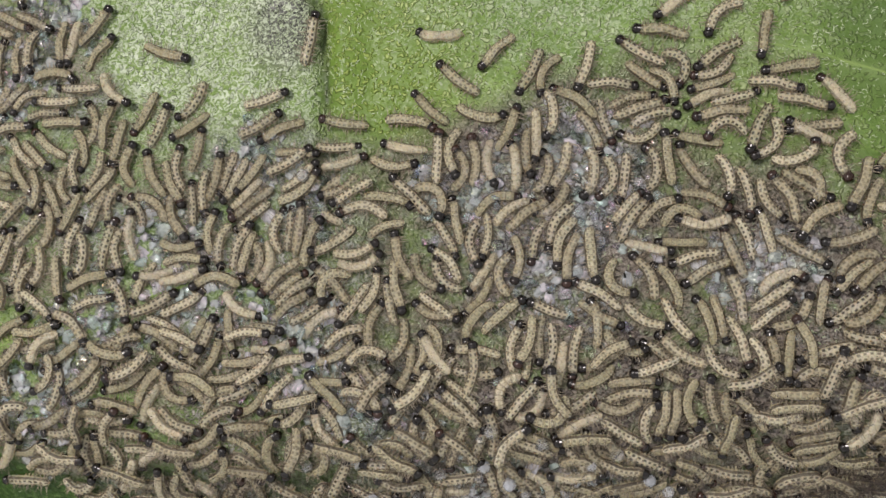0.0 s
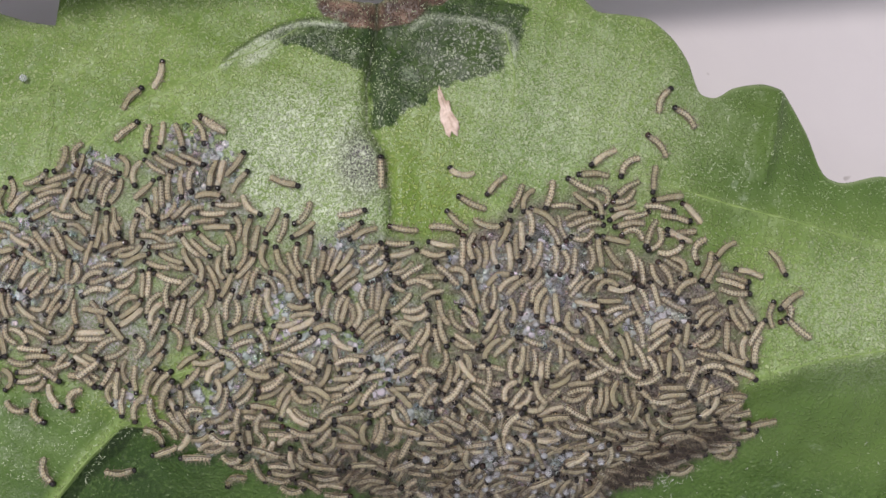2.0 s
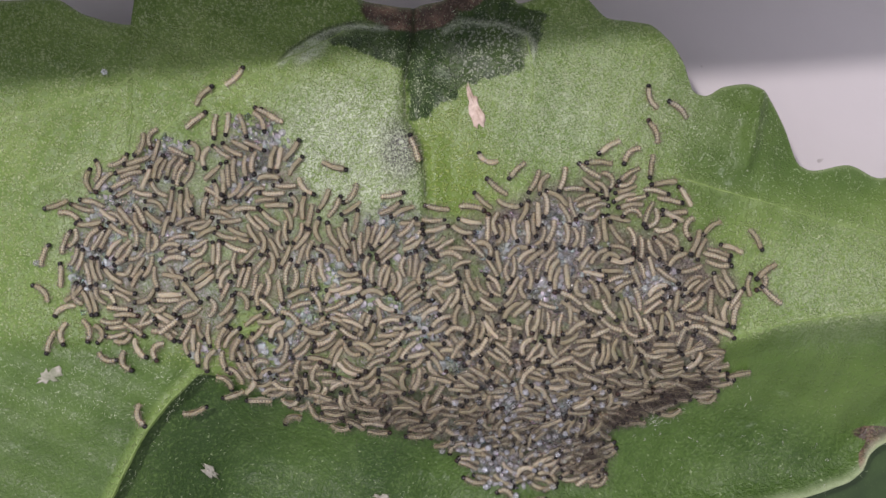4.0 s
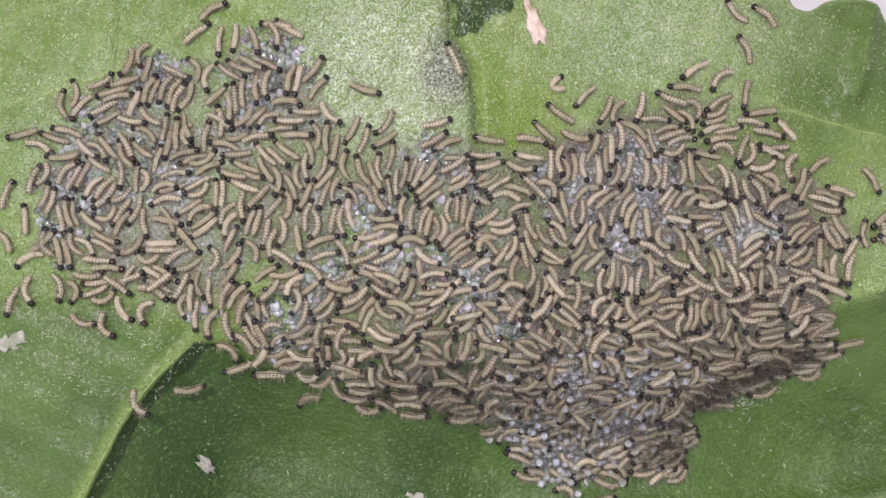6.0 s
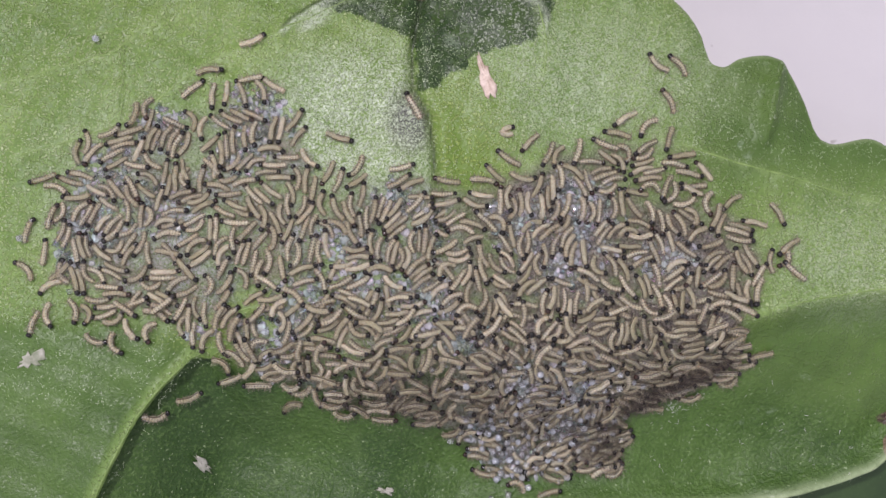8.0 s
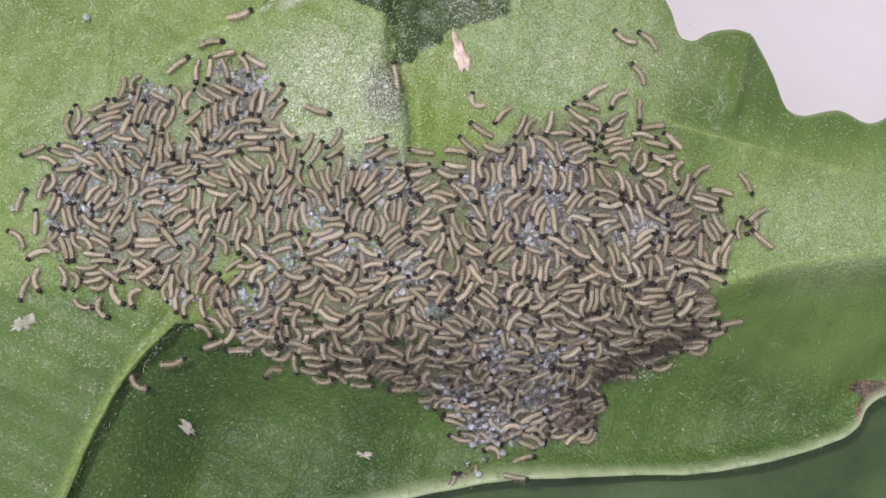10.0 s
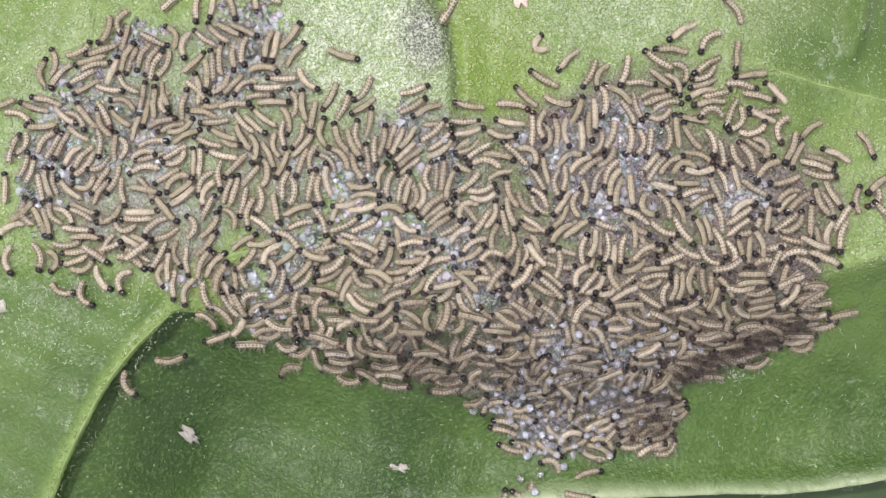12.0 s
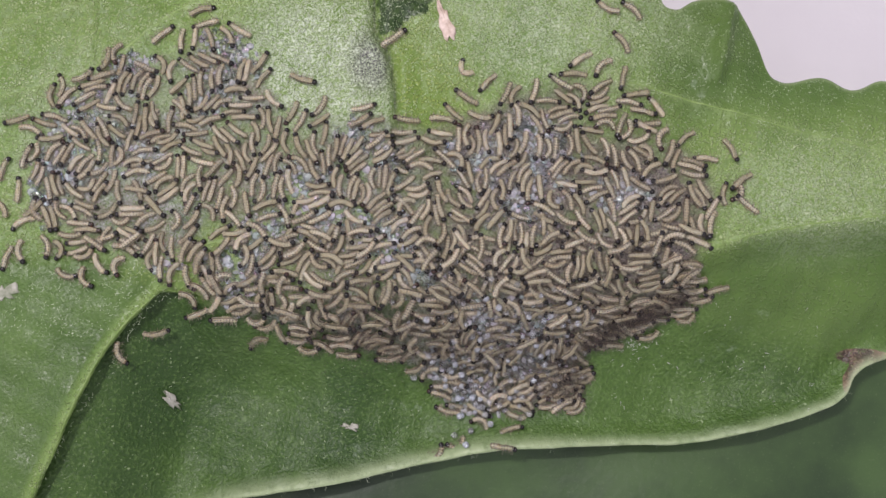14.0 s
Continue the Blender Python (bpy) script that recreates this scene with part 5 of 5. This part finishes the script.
def motions():
    walk(filming_phone, [(0.0, phone_pose(28.8)), (2.2, phone_pose(28.6)), (2.5, phone_pose(27.7)), (2.7, phone_pose(27.0)), (4.8, phone_pose(22.3)), (5.0, phone_pose(22.9)),
                         (5.5, phone_pose(28.5)), (6.5, phone_pose(35.0)), (14.0, phone_pose(35.0))])
    walk(scout, steps([(0.0, -18.8, 21.0, 75), (2.5, -18.5, 21.4, 69), (5.0, -16.9, 20.5, 29), (8.5, -15.9, 21.2, 21), (11.0, -15.5, 21.4, 15)]))
    walk(follower, steps([(2.5, -20.7, 19.5, 51), (5.0, -20.0, 18.7, 45), (8.5, -19.5, 18.4, 6), (11.0, -17.6, 19.0, 15)]))
    walk(straggler, steps([(1.5, -14.0, 17.2, 148), (2.5, -14.3, 17.5, 146), (5.0, -14.6, 17.4, 162), (8.5, -16.3, 17.8, 193), (11.0, -17.0, 17.8, 195)]))
    walk(pale_one, steps([(1.5, 21.2, 18.7, 57), (2.5, 20.9, 18.9, 78), (5.0, 19.9, 18.8, 125), (8.5, 19.3, 19.4, 141), (11.0, 18.9, 19.3, 154)]))
    walk(neighbour, steps([(2.5, 22.7, 17.4, 132), (5.0, 22.2, 18.1, 136), (8.5, 21.0, 19.1, 127), (11.0, 21.0, 18.9, 134)]))
    walk(edge_one, steps([(1.5, 20.3, 15.1, 130), (2.5, 20.5, 15.2, 123), (5.0, 20.0, 15.8, 108), (8.5, 20.0, 15.8, 115), (14.0, 19.9, 15.8, 122)]))
    walk(vein_walker, steps([(1.0, -1.1, 13.0, 81), (2.5, -0.9, 13.5, 99), (5.0, -1.5, 14.6, 111), (8.5, -2.0, 15.4, 120), (11.0, -1.0, 15.9, 76), (14.0, -0.5, 16.3, 35)]))
    walk(fold_walker, steps([(2.5, -26.0, -9.1, -70), (5.0, -24.9, -9.9, -79), (8.5, -24.0, -10.8, -4), (11.0, -24.1, -11.1, -66)]))
    walk(curl_root, steps([(0.0, 5.3, 13.1, 160), (2.5, 5.3, 13.1, 158), (5.0, 5.3, 13.0, 150), (6.5, 5.5, 12.9, 146), (8.5, 5.5, 13.1, 148), (11.0, 5.4, 13.1, 158), (12.5, 5.6, 13.1, 150), (14.0, 5.7, 13.2, 150)]))
    walk(curl_front, [(t, pose(0, 0, 0, 0, 0, a)) for t, a in ((0.0, 42), (2.5, 20), (5.0, -10), (6.5, -84), (8.5, -88), (11.0, 10), (12.5, -80), (14.0, -30))])
    # small stirring of others in the crowd
    stir = random.Random(21)
    for root, (x, y, a, lift, pitch) in crawlers[::3]:
        rows, turn = [], 0.0
        for t in (0.0, 2.0, 4.0, 6.0, 8.0, 10.0, 12.0, 14.0):
            rows.append((t, footing(x + stir.gauss(0, 0.06), y + stir.gauss(0, 0.06), a + stir.gauss(0, 5), lift, pitch)))
        walk(root, rows)


motions()
